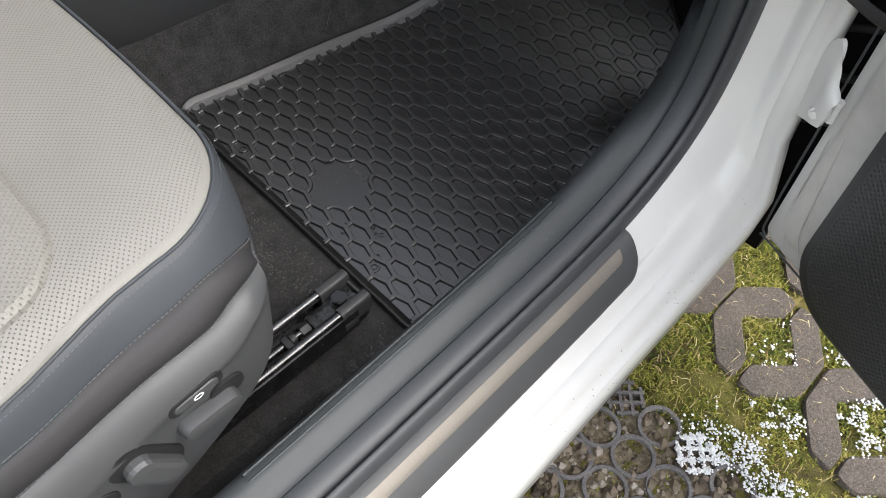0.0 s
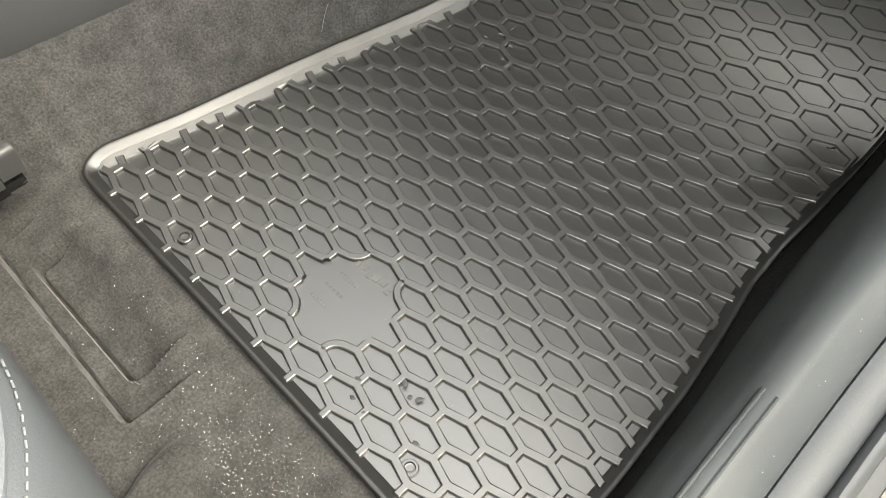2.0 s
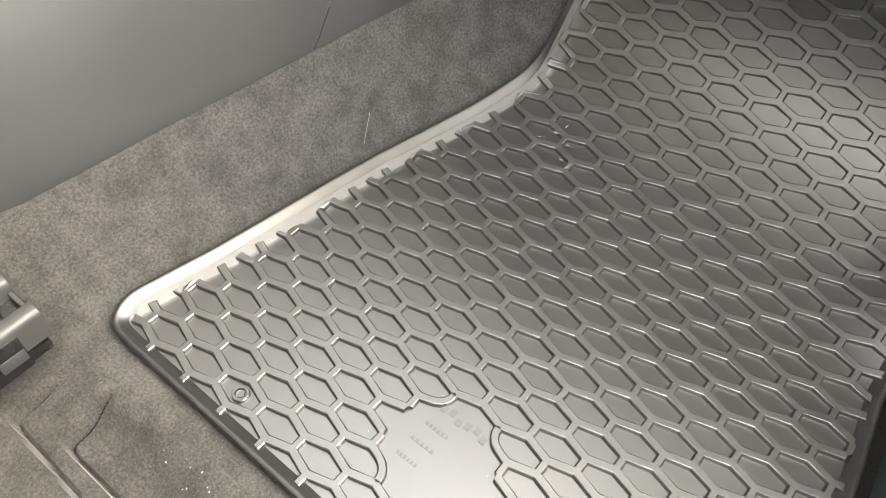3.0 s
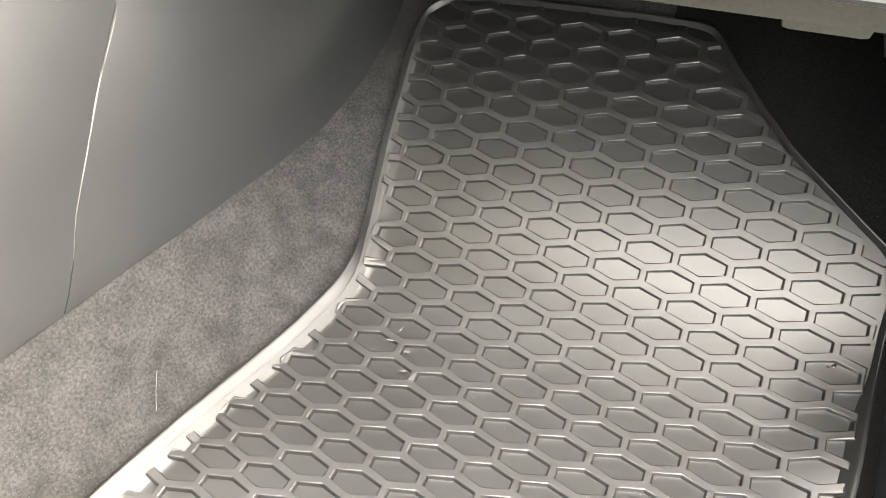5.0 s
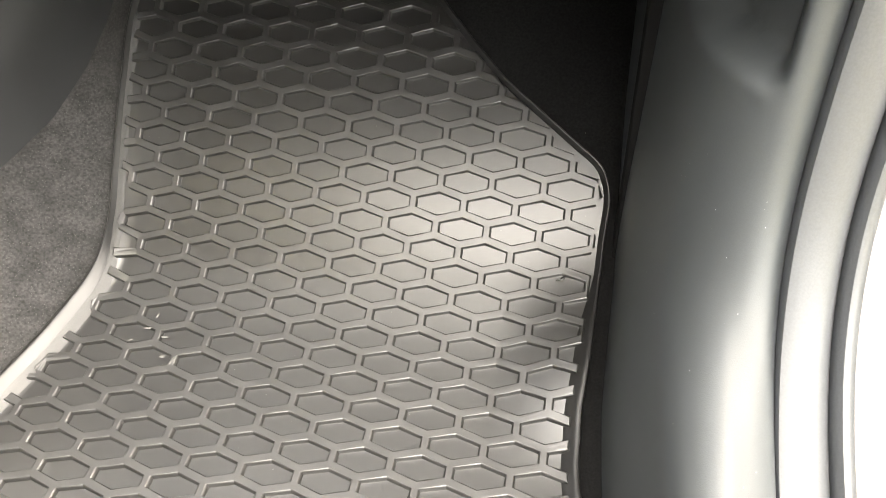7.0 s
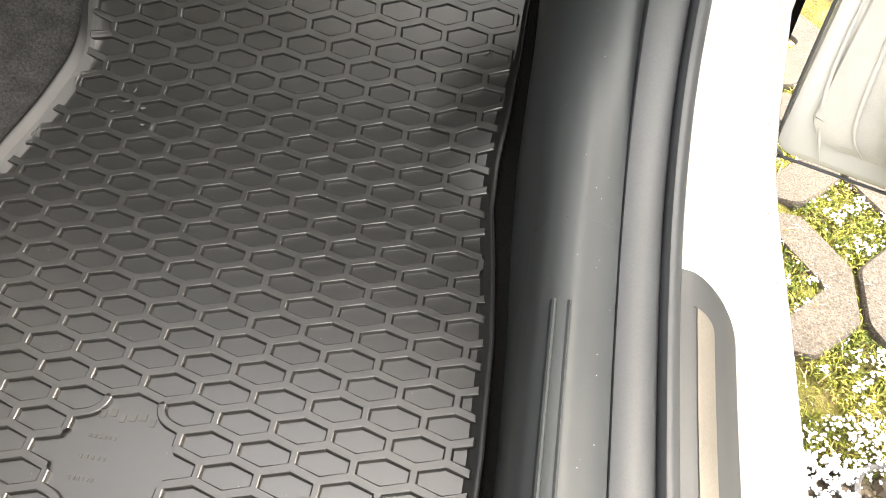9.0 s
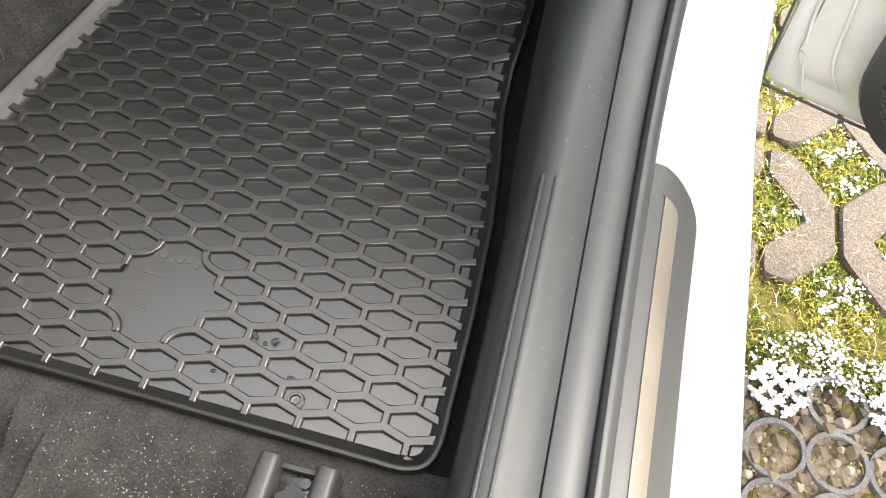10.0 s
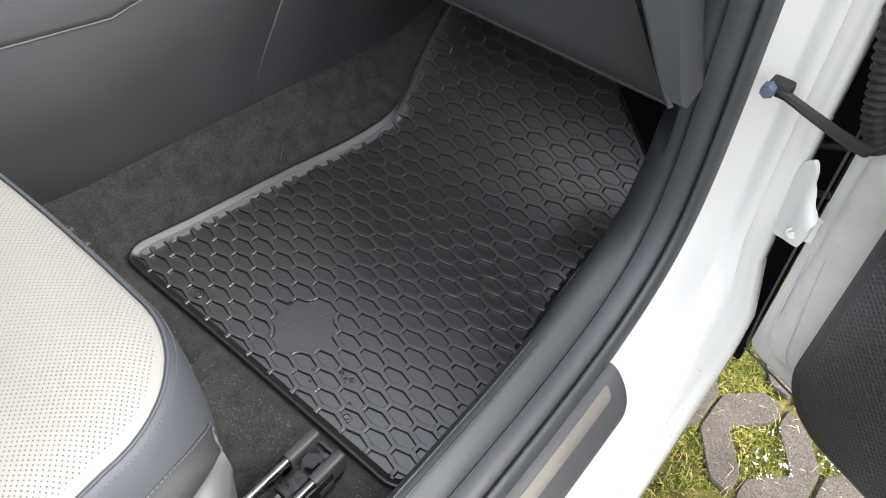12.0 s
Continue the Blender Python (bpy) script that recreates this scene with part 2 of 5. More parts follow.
def box(bm, lo, hi, bevel=0.0, m=None):
    r = bmesh.ops.create_cube(bm, size=1)
    c = [(a + b) / 2 for a, b in zip(lo, hi)]
    s = [b - a for a, b in zip(lo, hi)]
    bmesh.ops.transform(bm, matrix=Matrix.Translation(c) @ Matrix.Diagonal((*s, 1)), verts=r["verts"])
    if bevel:
        es = {e for v in r["verts"] for e in v.link_edges}
        bmesh.ops.bevel(bm, geom=list(es), offset=bevel, segments=2, affect="EDGES", profile=0.6)
    return bm


def rod(bm, a, b, r, n=12, r2=None):
    a, b = Vector(a), Vector(b)
    q = (b - a).to_track_quat("Z", "Y").to_matrix().to_4x4()
    bmesh.ops.create_cone(bm, cap_ends=True, segments=n, radius1=r, radius2=r if r2 is None else r2, depth=(b - a).length,
                          matrix=Matrix.Translation((a + b) / 2) @ q)
    return bm


def tube(points, r, n=10, closed=False):
    """A round tube along points; r a number or a list."""
    pts = [Vector(p) for p in points]
    rows = []
    side = None
    for i, p in enumerate(pts):
        q = pts[(i + 1) % len(pts)] if closed or i + 1 < len(pts) else p
        o = pts[i - 1] if closed or i else p
        d = (q - o).normalized()
        if side is None:
            side = d.orthogonal().normalized()
        side = (side - d * side.dot(d)).normalized()
        up = d.cross(side)
        rr = r[i] if isinstance(r, (list, tuple)) else r
        rows.append([p + (side * math.cos(a) + up * math.sin(a)) * rr for a in [2 * math.pi * k / n for k in range(n)]])
    if closed:
        rows.append(rows[0])
    bm = grid_mesh(rows, closed=True)
    if closed:
        bmesh.ops.remove_doubles(bm, verts=bm.verts[:], dist=1e-6)
    else:
        bm.verts.ensure_lookup_table()
        cap(bm, bm.verts[:n]), cap(bm, bm.verts[-n:])
    return bm


def smooth_line(points, n):
    """n + 1 points of a Catmull-Rom curve through points."""
    pts = [np.array(p, float) for p in points]
    pts = [2 * pts[0] - pts[1]] + pts + [2 * pts[-1] - pts[-2]]
    spans = len(pts) - 3
    out = []
    for i in range(n + 1):
        f = i / n * spans
        k = min(int(f), spans - 1)
        t = f - k
        a, b, c, d = pts[k:k + 4]
        out.append(0.5 * (2 * b + (c - a) * t + (2 * a - 5 * b + 4 * c - d) * t * t + (3 * b - a - 3 * c + d) * t ** 3))
    return out


def ease(v):
    v = min(1.0, max(0.0, v))
    return v * v * (3 - 2 * v)


# ---- the floor mat ----
# height of the floor along the car: flat, then a long even bend up to the toe board
RISE = [(-1.0, 0.0), (0.16, 0.0), (0.19, 0.0001), (0.22, 0.0004), (0.25, 0.0011), (0.28, 0.0026), (0.31, 0.0053), (0.34, 0.0097), (0.369, 0.0159), (0.398, 0.0243), (0.425, 0.0355), (0.452, 0.0495),
        (0.477, 0.0662), (0.5, 0.0847), (0.523, 0.1042), (0.546, 0.124), (0.569, 0.1436), (0.591, 0.1629), (0.615, 0.182), (0.638, 0.2008), (0.662, 0.2193), (0.685, 0.2375), (0.709, 0.2556), (0.733, 0.2737), (1.2, 0.625)]
RISE_Y = np.linspace(-0.3, 1.1, 1401)
RISE_K = np.exp(-(np.arange(-60, 61) / 16.0) ** 2)
RISE_Z = np.convolve(np.pad(np.interp(RISE_Y, [r[0] for r in RISE], [r[1] for r in RISE]), 60, mode="edge"), RISE_K / RISE_K.sum(), "valid")


def floor_z(y):
    return float(np.interp(y, RISE_Y, RISE_Z))


# arc length along the bent floor
ARC = [(0.0, -0.1)]
while ARC[-1][1] < 0.9:
    s0, y0 = ARC[-1]
    ARC.append((s0 + math.hypot(0.005, floor_z(y0 + 0.005) - floor_z(y0)), y0 + 0.005))
ARC_S, ARC_Y = np.array([a[0] - 0.1 for a in ARC]), np.array([a[1] for a in ARC])


def to_arc(y):
    return float(np.interp(y, ARC_Y, ARC_S))


LEFT = [(-0.05, -0.4275), (0.002, -0.4275), (0.03, -0.422), (0.08, -0.411), (0.2, -0.391), (0.25, -0.381), (0.29, -0.37), (0.326, -0.3585), (0.36, -0.3465), (0.39, -0.3365), (0.414, -0.3285), (0.436, -0.3255), (0.458, -0.3275), (0.49, -0.3325), (0.517, -0.336), (0.54, -0.3385), (0.565, -0.34), (0.6, -0.342), (0.7, -0.345)]


def on_floor(x, s, h=0.0):
    """The place over the bent floor at arc length s, h above it; the outer edge is pushed up where it meets the sill trim."""
    y = float(np.interp(s, ARC_S, ARC_Y))
    d = (floor_z(y + 0.002) - floor_z(y - 0.002)) / 0.004
    n = math.hypot(1, d)
    lift = 0.011 * ease((x - 0.015) / 0.08) * math.exp(-((y - 0.385) / 0.055) ** 2)
    curl = max(0.0, 0.0195 - (x - float(np.interp(y, [p[0] for p in LEFT], [p[1] for p in LEFT]))))
    lift += (0.6 * min(curl, 0.009) + 0.05 * max(0.0, curl - 0.009)) * ease((y + 0.032) / 0.04) * (1 - 0.75 * ease((y - 0.43) / 0.05))
    return Vector((x, y - h * d / n, floor_z(y) + h / n + lift))


EDGE = [(-0.408, -0.027), (-0.39, -0.028), (-0.2, -0.03), (0.06, -0.0355), (0.086, -0.0355), (0.103, -0.028), (0.11, -0.01), (0.11, 0.02), (0.109, 0.1), (0.104, 0.19), (0.097, 0.25), (0.088, 0.31), (0.087, 0.35), (0.09, 0.39), (0.092, 0.44), (0.0935, 0.48), (0.095, 0.503), (0.092, 0.516), (0.084, 0.527), (0.066, 0.538), (0.034, 0.557), (0.004, 0.575), (-0.025, 0.598), (-0.052, 0.622), (-0.066, 0.636), (-0.076, 0.645), (-0.09, 0.649), (-0.134, 0.65), (-0.237, 0.648), (-0.291, 0.646), (-0.315, 0.642), (-0.33, 0.634), (-0.3385, 0.622), (-0.342, 0.6), (-0.34, 0.565), (-0.3385, 0.54), (-0.336, 0.517), (-0.3325, 0.49), (-0.3275, 0.458), (-0.3255, 0.436), (-0.3285, 0.414), (-0.3365, 0.39), (-0.3465, 0.36), (-0.3585, 0.326), (-0.37, 0.29), (-0.381, 0.25), (-0.391, 0.2), (-0.411, 0.08), (-0.422, 0.03), (-0.4275, 0.002), (-0.4255, -0.014), (-0.419, -0.023)]
RING = []
for (xa, ya), (xb, yb) in zip(EDGE, EDGE[1:] + EDGE[:1]):
    steps = max(1, round(math.hypot(xb - xa, yb - ya) / 0.024))
    RING += [np.array((xa + (xb - xa) * k / steps, to_arc(ya + (yb - ya) * k / steps))) for k in range(steps)]


def ring_inset(ring, d):
    """The ring moved inwards by d, with mitred corners."""
    out = []
    n = len(ring)
    for i in range(n):
        a, b, c = ring[i - 1], ring[i], ring[(i + 1) % n]
        u, v = (b - a) / np.linalg.norm(b - a), (c - b) / np.linalg.norm(c - b)
        m = np.array((-u[1] - v[1], u[0] + v[0]))
        m /= np.linalg.norm(m)
        out.append(b + m * d / max(0.5, float(m @ np.array((-u[1], u[0])))))
    return out


def closed_curve(ring, per):
    """The ring made round by a closed Catmull-Rom curve."""
    n = len(ring)
    out = []
    for i in range(n):
        a, b, c, d = ring[i - 1], ring[i], ring[(i + 1) % n], ring[(i + 2) % n]
        for k in range(per):
            t = k / per
            out.append(0.5 * (2 * b + (c - a) * t + (2 * a - 5 * b + 4 * c - d) * t * t + (3 * b - a - 3 * c + d) * t ** 3))
    return out


def clip_to(poly, a, b):
    """Cuts a tagged polygon [(point, tag of the edge that leaves it)] at the line a-b, keeping its left side."""
    n = np.array((-(b - a)[1], (b - a)[0]))
    out = []
    for i, (p, tag) in enumerate(poly):
        q = poly[(i + 1) % len(poly)][0]
        dp, dq = float((p - a) @ n), float((q - a) @ n)
        if dp >= 0:
            out.append((p, tag))
            if dq < 0:
                out.append((p + (q - p) * dp / (dp - dq), "cut"))
        elif dq >= 0:
            out.append((p + (q - p) * dp / (dp - dq), tag))
    return out


PITCH, ROW, RIDGE = 0.042, 0.01963, 0.0039
# the rounded side of a wall, from its top down to the floor: (outward shift, height)
LEVELS = ((-0.0004, RIDGE), (-0.0001, RIDGE - 0.00012), (0.0004, RIDGE - 0.0005), (0.0008, RIDGE - 0.0011), (0.0011, RIDGE - 0.0022), (0.0013, -0.0002))
BADGE = {(-7, 1), (-8, 2), (-6, 2), (-9, 3), (-7, 3), (-5, 3), (-8, 4), (-6, 4), (-7, 5)}


def hex_corners(half, top, slope):
    side = top - slope * half
    return [np.array(p) for p in ((half, -side), (half, side), (0, top), (-half, side), (-half, -side), (0, -top))]


def spread_way(poly, q, c):
    """The way in which corner q of a wall piece moves as the wall widens downwards; cut ends stay square."""
    p, leaving = poly[q]
    before, arriving = poly[q - 1]
    after = poly[(q + 1) % len(poly)][0]
    inward = (c - p) / max(1e-6, np.linalg.norm(c - p))
    if "cut" not in (leaving, arriving):
        return inward
    u, v, other = (after - p, before - p, arriving) if leaving == "cut" else (before - p, after - p, leaving)
    mid = sum(x for x, _ in poly) / len(poly)
    n = np.array((-u[1], u[0])) / max(1e-9, np.linalg.norm(u))
    if n @ (p - mid) < 0:
        n = -n
    if other == "cut":
        return n
    if other == "in":
        return n + inward
    e = v / max(1e-9, np.linalg.norm(v))
    d = float(e @ n)
    return e / d if abs(d) > 0.3 else n


def bend_walls(c, vertex, start, stop, outer, inner):
    """The wall pieces of the cell round c along a rounded bend of the ridge from start to stop past the vertex."""
    near = [min(range(6), key=lambda k: np.linalg.norm(c + outer[k] - p)) for p in (start, vertex, stop)]
    gaps = [np.linalg.norm(c + outer[k] - p) for k, p in zip(near, (start, vertex, stop))]
    if gaps[1] > 1e-4:
        return []
    d1, d2 = (start - vertex) / np.linalg.norm(start - vertex), (stop - vertex) / np.linalg.norm(stop - vertex)
    p0, p2 = vertex + 0.0105 * d1, vertex + 0.0145 * d2
    line = [start] + [p0 * (1 - t) ** 2 + 2 * vertex * t * (1 - t) + p2 * t * t for t in (0, 0.15, 0.3, 0.45, 0.6, 0.8, 1.0)] + [stop]
    whole = gaps[0] < 1e-4 and gaps[2] < 1e-4
    side = []
    for k, p in enumerate(line):
        t = line[min(k + 1, len(line) - 1)] - line[max(k - 1, 0)]
        n = np.array((-t[1], t[0])) / np.linalg.norm(t)
        side.append(p + 0.0026 * (n if n @ (c - p) > 0 else -n))
    if not whole:
        line, side = (line[4:], side[4:]) if gaps[0] > 1e-4 else (line[:5], side[:5])
    for k, g in ((0, 0), (-1, 2)):
        if gaps[g] < 1e-4:
            side[k] = c + inner[near[g]]
    out = []
    for k in range(len(line) - 1):
        a, b, e, f = line[k], line[k + 1], side[k + 1], side[k]
        turn = (b - a)[0] * (f - a)[1] - (b - a)[1] * (f - a)[0]
        out.append([(a, "out"), (b, "end"), (e, "in"), (f, "end")] if turn > 0 else [(b, "out"), (a, "end"), (f, "in"), (e, "end")])
    return out


def mat_relief():
    """Raised honeycomb walls, cut along the mat's inner channel."""
    high = ROW * 2 / 3
    slope = (high / 2) / (PITCH / 2)
    outer = hex_corners(PITCH / 2, high, slope)
    inner = hex_corners(PITCH / 2 - 0.0024, high - 0.0029 * math.hypot(1, slope), slope)
    # the four corners of the badge where the ridge runs in a round bend
    bends = []
    for sx, sy in ((1, 1), (-1, 1), (-1, -1), (1, -1)):
        cell = np.array(((-7 + 2 * sx) * PITCH / 2, (3 + 2 * sy) * ROW))
        side = high - slope * PITCH / 2
        bends.append((cell + np.array((-sx * PITCH / 2, -sy * side)), cell + np.array((-sx * PITCH / 2, sy * side)), cell + np.array((0, -sy * high))))
    steps = [(2, 0), (1, 1), (-1, 1), (-2, 0), (-1, -1), (1, -1)]
    depth = [0.0072 if p[1] < 0.0 and p[0] > -0.41 else 0.0085 if p[0] > 0.05 else 0.0172 - 0.0075 * ease((p[1] - 0.40) / 0.07) if p[0] < -0.32 and p[1] < 0.66 else 0.0068 for p in RING]
    bound = closed_curve([ring_inset(RING, d)[k] for k, d in enumerate(depth)], 3)
    for p in bound:
        if p[1] < 0.0:
            p[1] = max(p[1], -0.0238)
    nb = len(bound)
    pts = np.array(bound)
    nxt = np.roll(pts, -1, axis=0)
    verts, faces = [], []
    for r in range(-3, 42):
        for u in range(-22, 8):
            if (u + r) % 2:
                continue
            c = np.array((u * PITCH / 2, r * ROW))
            walls = []
            for i in range(6):
                j = (i + 1) % 6
                if (u, r) in BADGE and (u + steps[i][0], r + steps[i][1]) in BADGE:
                    continue
                if any(min(np.linalg.norm(c + outer[k] - v) for v, _, _ in bends) < 1e-4 for k in (i, j)):
                    continue
                walls.append([(c + outer[i], "out"), (c + outer[j], "end"), (c + inner[j], "in"), (c + inner[i], "end")])
            for vertex, start, stop in bends:
                walls += bend_walls(c, vertex, start, stop, outer, inner)
            for poly in walls:
                mid = sum(p for p, _ in poly) / 4
                k = int(np.argmin(((pts - mid) ** 2).sum(1)))
                a, b, e = bound[k - 1], bound[k], bound[(k + 1) % nb]
                near = math.sqrt(((pts[k] - mid) ** 2).sum())
                t = (e - a)
                cross = (pts[:, 1] > mid[1]) != (nxt[:, 1] > mid[1])
                at = pts[:, 0] + (mid[1] - pts[:, 1]) * (nxt[:, 0] - pts[:, 0]) / np.where(np.abs(nxt[:, 1] - pts[:, 1]) < 1e-9, 1e-9, nxt[:, 1] - pts[:, 1])
                inside = int((cross & (at > mid[0])).sum()) % 2 == 1
                if near > 0.0045 and not inside:
                    continue
                if near < 0.03:
                    poly = clip_to(poly, a, b) if float((mid - b) @ t) < 0 else clip_to(poly, b, e)
                    if len(poly) < 3:
                        continue
                o = len(verts)
                n = len(poly)
                if abs(sum(float(poly[q - 1][0][0] * poly[q][0][1] - poly[q][0][0] * poly[q - 1][0][1]) for q in range(n))) < 1.0e-5:
                    continue
                soft = [tag in ("in", "cut") or poly[q - 1][1] in ("in", "cut") for q, (_, tag) in enumerate(poly)]
                way = [spread_way(poly, q, c) for q in range(n)]
                for level, (shift, h) in enumerate(LEVELS):
                    for q, (p, tag) in enumerate(poly):
                        w = way[q] * (shift if soft[q] else 0)
                        verts.append(on_floor(p[0] + w[0], p[1] + w[1], h if soft[q] or level == 0 else RIDGE))
                faces.append(tuple(range(o, o + n)))
                for q, (_, tag) in enumerate(poly):
                    if tag in ("in", "cut"):
                        z = (q + 1) % n
                        for k in range(len(LEVELS) - 1):
                            faces.append((o + k * n + q, o + (k + 1) * n + q, o + (k + 1) * n + z, o + k * n + z))
    me = bpy.data.meshes.new("honeycomb_relief")
    me.from_pydata([tuple(v) for v in verts], [], faces)
    bm = bmesh.new()
    bm.from_mesh(me)
    bpy.data.meshes.remove(me)
    bmesh.ops.delete(bm, geom=[v for v in bm.verts if not v.link_faces], context="VERTS")
    bmesh.ops.remove_doubles(bm, verts=bm.verts[:], dist=0.00002)
    return bm


def mat_base():
    """The mat's sheet, in strips between its two long edges."""
    loop = np.array(closed_curve(RING, 4) + [closed_curve(RING, 4)[0]])
    rows = []
    for s in np.linspace(loop[:, 1].min() + 0.012, loop[:, 1].max() - 0.003, 170):
        xs = []
        for p, q in zip(loop[:-1], loop[1:]):
            if (p[1] - s) * (q[1] - s) < 0:
                xs.append(p[0] + (q[0] - p[0]) * (s - p[1]) / (q[1] - p[1]))
        lo, hi = min(xs) + 0.003, max(xs) - 0.003
        rows.append([on_floor(lo + (hi - lo) * k / 100, s, 0) for k in range(101)] + [on_floor(hi - (hi - lo) * k / 20, s, -0.005) for k in range(21)])
    return grid_mesh(rows, closed=True)


def mat_rim():
    loop = closed_curve(RING, 5)
    shape = [(0.0, -0.005), (0.0, 0.0030), (0.0007, 0.0044), (0.0022, 0.0050), (0.0040, 0.0048), (0.0054, 0.0038), (0.0090, 0.0019), (0.0122, 0.0003), (0.0134, -0.001)]
    n = len(loop)
    full = [ring_inset(loop, d) for d, _ in shape]
    slim = [ring_inset(loop, 0.42 * d) for d, _ in shape]
    rows = []
    for i in range(n + 1):
        p = loop[i % n]
        w = ease((p[1] - 0.40) / 0.07)
        rows.append([on_floor(*(full[k][i % n] * (1 - w) + slim[k][i % n] * w), shape[k][1] * (1 - 0.25 * w)) for k in range(len(shape))])
    return grid_mesh(rows)


def mat_channel():
    """The sloping flat channel between the relief and the rim along the inner edge."""
    loop = closed_curve(RING, 5)
    n = len(loop)
    keep = [i for i in range(n) if loop[i][0] < -0.31 and -0.012 < loop[i][1] < 0.66]
    full = [ring_inset(loop, d) for d in (0.0062, 0.0085, 0.0103, 0.0125, 0.016, 0.0198)]
    slim = [ring_inset(loop, d) for d in (0.0030, 0.0045, 0.0060, 0.0080, 0.0100, 0.0115)]
    rows = []
    for i in keep:
        w = ease((loop[i][1] - 0.40) / 0.07)
        rows.append([on_floor(*(f[i] * (1 - w) + g[i] * w), h) for f, g, h in zip(full, slim, (0.0006, 0.0006, 0.0005, 0.0005, 0.0005, 0.0002))])
    return grid_mesh(rows)


mat = thing("floor_mat", "black rubber car floor mat with raised honeycomb relief on carpet", "floor mat")
part("base", mat_base(), RUBBER, mat)
part("raised_rim", mat_rim(), RUBBER_RIM, mat)
part("edge_channel", mat_channel(), RUBBER_LIT_WORN, mat, "channel inside the rim, coloured paler for light on its slope")
part("honeycomb_relief", mat_relief(), RUBBER_MATT, mat, smooth=False)


# ---- body shell: carpet, sill, pillar ----
SKEW = -0.014


def lerp_table(table, v):
    return np.array([np.interp(v, [r[0] for r in table], [r[k] for r in table]) for k in range(1, len(table[0]))])


FOOT = [(-0.9, -0.5), (-0.1, -0.49), (-0.03, -0.436), (0.08, -0.416), (0.2, -0.396), (0.25, -0.386), (0.29, -0.375), (0.326, -0.3635), (0.36, -0.3515), (0.39, -0.3415), (0.414, -0.3335), (0.436, -0.3305), (0.458, -0.3325), (0.49, -0.3375), (0.517, -0.341), (0.54, -0.3435), (0.565, -0.345), (0.6, -0.347), (0.7, -0.35), (0.95, -0.37)]
SEAM = [(-0.9, -0.53, 0.11), (-0.1, -0.52, 0.10), (-0.02, -0.497, 0.10), (0.1, -0.47, 0.113), (0.2, -0.443, 0.126), (0.3, -0.425, 0.130), (0.45, -0.412, 0.116), (0.52, -0.40, 0.120), (0.57, -0.388, 0.138), (0.62, -0.378, 0.165), (0.7, -0.378, 0.22), (0.95, -0.39, 0.40)]


def pocket(x, y, left, right, rear, radius=0.014):
    """1 inside a pocket with round corners that is open to the front, falling to 0 at its walls; more in the crease along them."""
    a, b = max(left - x, x - right), rear - y
    d = min(max(a, b), 0.0) + math.hypot(max(a + radius, 0.0), max(b + radius, 0.0)) - radius if max(a, b) > -radius else max(a, b)
    return ease(-d / 0.0035) + 0.9 * math.exp(-((d + 0.0055) / 0.0030) ** 2)


def carpet_sheet():
    rows = []
    ys = list(np.arange(-0.85, -0.2, 0.02)) + list(np.arange(-0.2, -0.03, 0.0018)) + list(np.arange(-0.03, 0.90, 0.0125))
    for y in ys:
        foot = float(lerp_table(FOOT, y)[0])
        sx, sz = lerp_table(SEAM, y)
        base = floor_z(y) - 0.007
        row = []
        for k in range(9):
            t = k / 8
            row.append((sx + (foot - sx) * t, y, base + (sz - base) * (1 - t) ** 1.25))
        for k in range(1, 261):
            x = foot + (0.17 - foot) * k / 260
            z = base
            if y < -0.04:
                w = ease((-0.04 - y) / 0.05)
                z += w * (0.005 * noise.noise((x * 14, y * 14, 3)) + 0.002 * noise.noise((x * 40, y * 40, 7)))
                z -= 0.045 * ease((x - 0.070) / 0.02) * ease((-0.15 - y) / 0.03) * (1 - 0.7 * ease((0.02 - abs(y + 0.215)) / 0.012))
                # two nested pockets pressed into the felt behind the mat
                z -= 0.011 * pocket(x, y, -0.42, -0.186, -0.125 - 0.0415 * (x + 0.39)) * ease((-0.058 - y) / 0.04)
                z -= 0.014 * pocket(x, y, -0.379, -0.219, -0.110) * ease((-0.046 - y) / 0.04)
                # a raised lobe of the carpet beside the rail
                lobe = ((x + 0.112 + 0.45 * (y + 0.15)) / 0.030) ** 2 + ((y + 0.155) / 0.055) ** 2
                z += 0.014 * ease((1.25 - lobe) / 0.7)
            row.append((x, y, z))
        rows.append(row)
    return grid_mesh(rows)


carpet = part("floor", carpet_sheet(), CARPET)
tagged(carpet, "charcoal felt carpet covering the car floor", "carpet", kind="structure")

# near-black strip over the carpet, standing in for shade beside the mat
gap_strip = thing("gap_shade_strip", "near-black strip for the shade between mat and sill trim", "trim panel")
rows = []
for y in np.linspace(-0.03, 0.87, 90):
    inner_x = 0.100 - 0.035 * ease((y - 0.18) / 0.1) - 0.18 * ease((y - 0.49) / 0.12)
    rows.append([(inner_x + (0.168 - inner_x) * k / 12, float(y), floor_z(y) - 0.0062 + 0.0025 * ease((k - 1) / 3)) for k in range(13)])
part("panel", grid_mesh(rows), GAP_SHADE, gap_strip)

# the line of the door opening: along the sill, then up the pillar (y, z)
OPENING = smooth_line([(-0.9, 0.112), (-0.5, 0.112), (-0.2, 0.112), (0.0, 0.113), (0.1, 0.116), (0.18, 0.126), (0.24, 0.145), (0.29, 0.178), (0.322, 0.225),
                       (0.336, 0.285), (0.340, 0.36), (0.337, 0.5), (0.33, 0.75), (0.30, 1.1)], 104)
OPEN_N = []
for i, p in enumerate(OPENING):
    d = OPENING[min(i + 1, 104)] - OPENING[max(i - 1, 0)]
    d /= np.linalg.norm(d)
    OPEN_N.append(np.array((-d[1], d[0])))


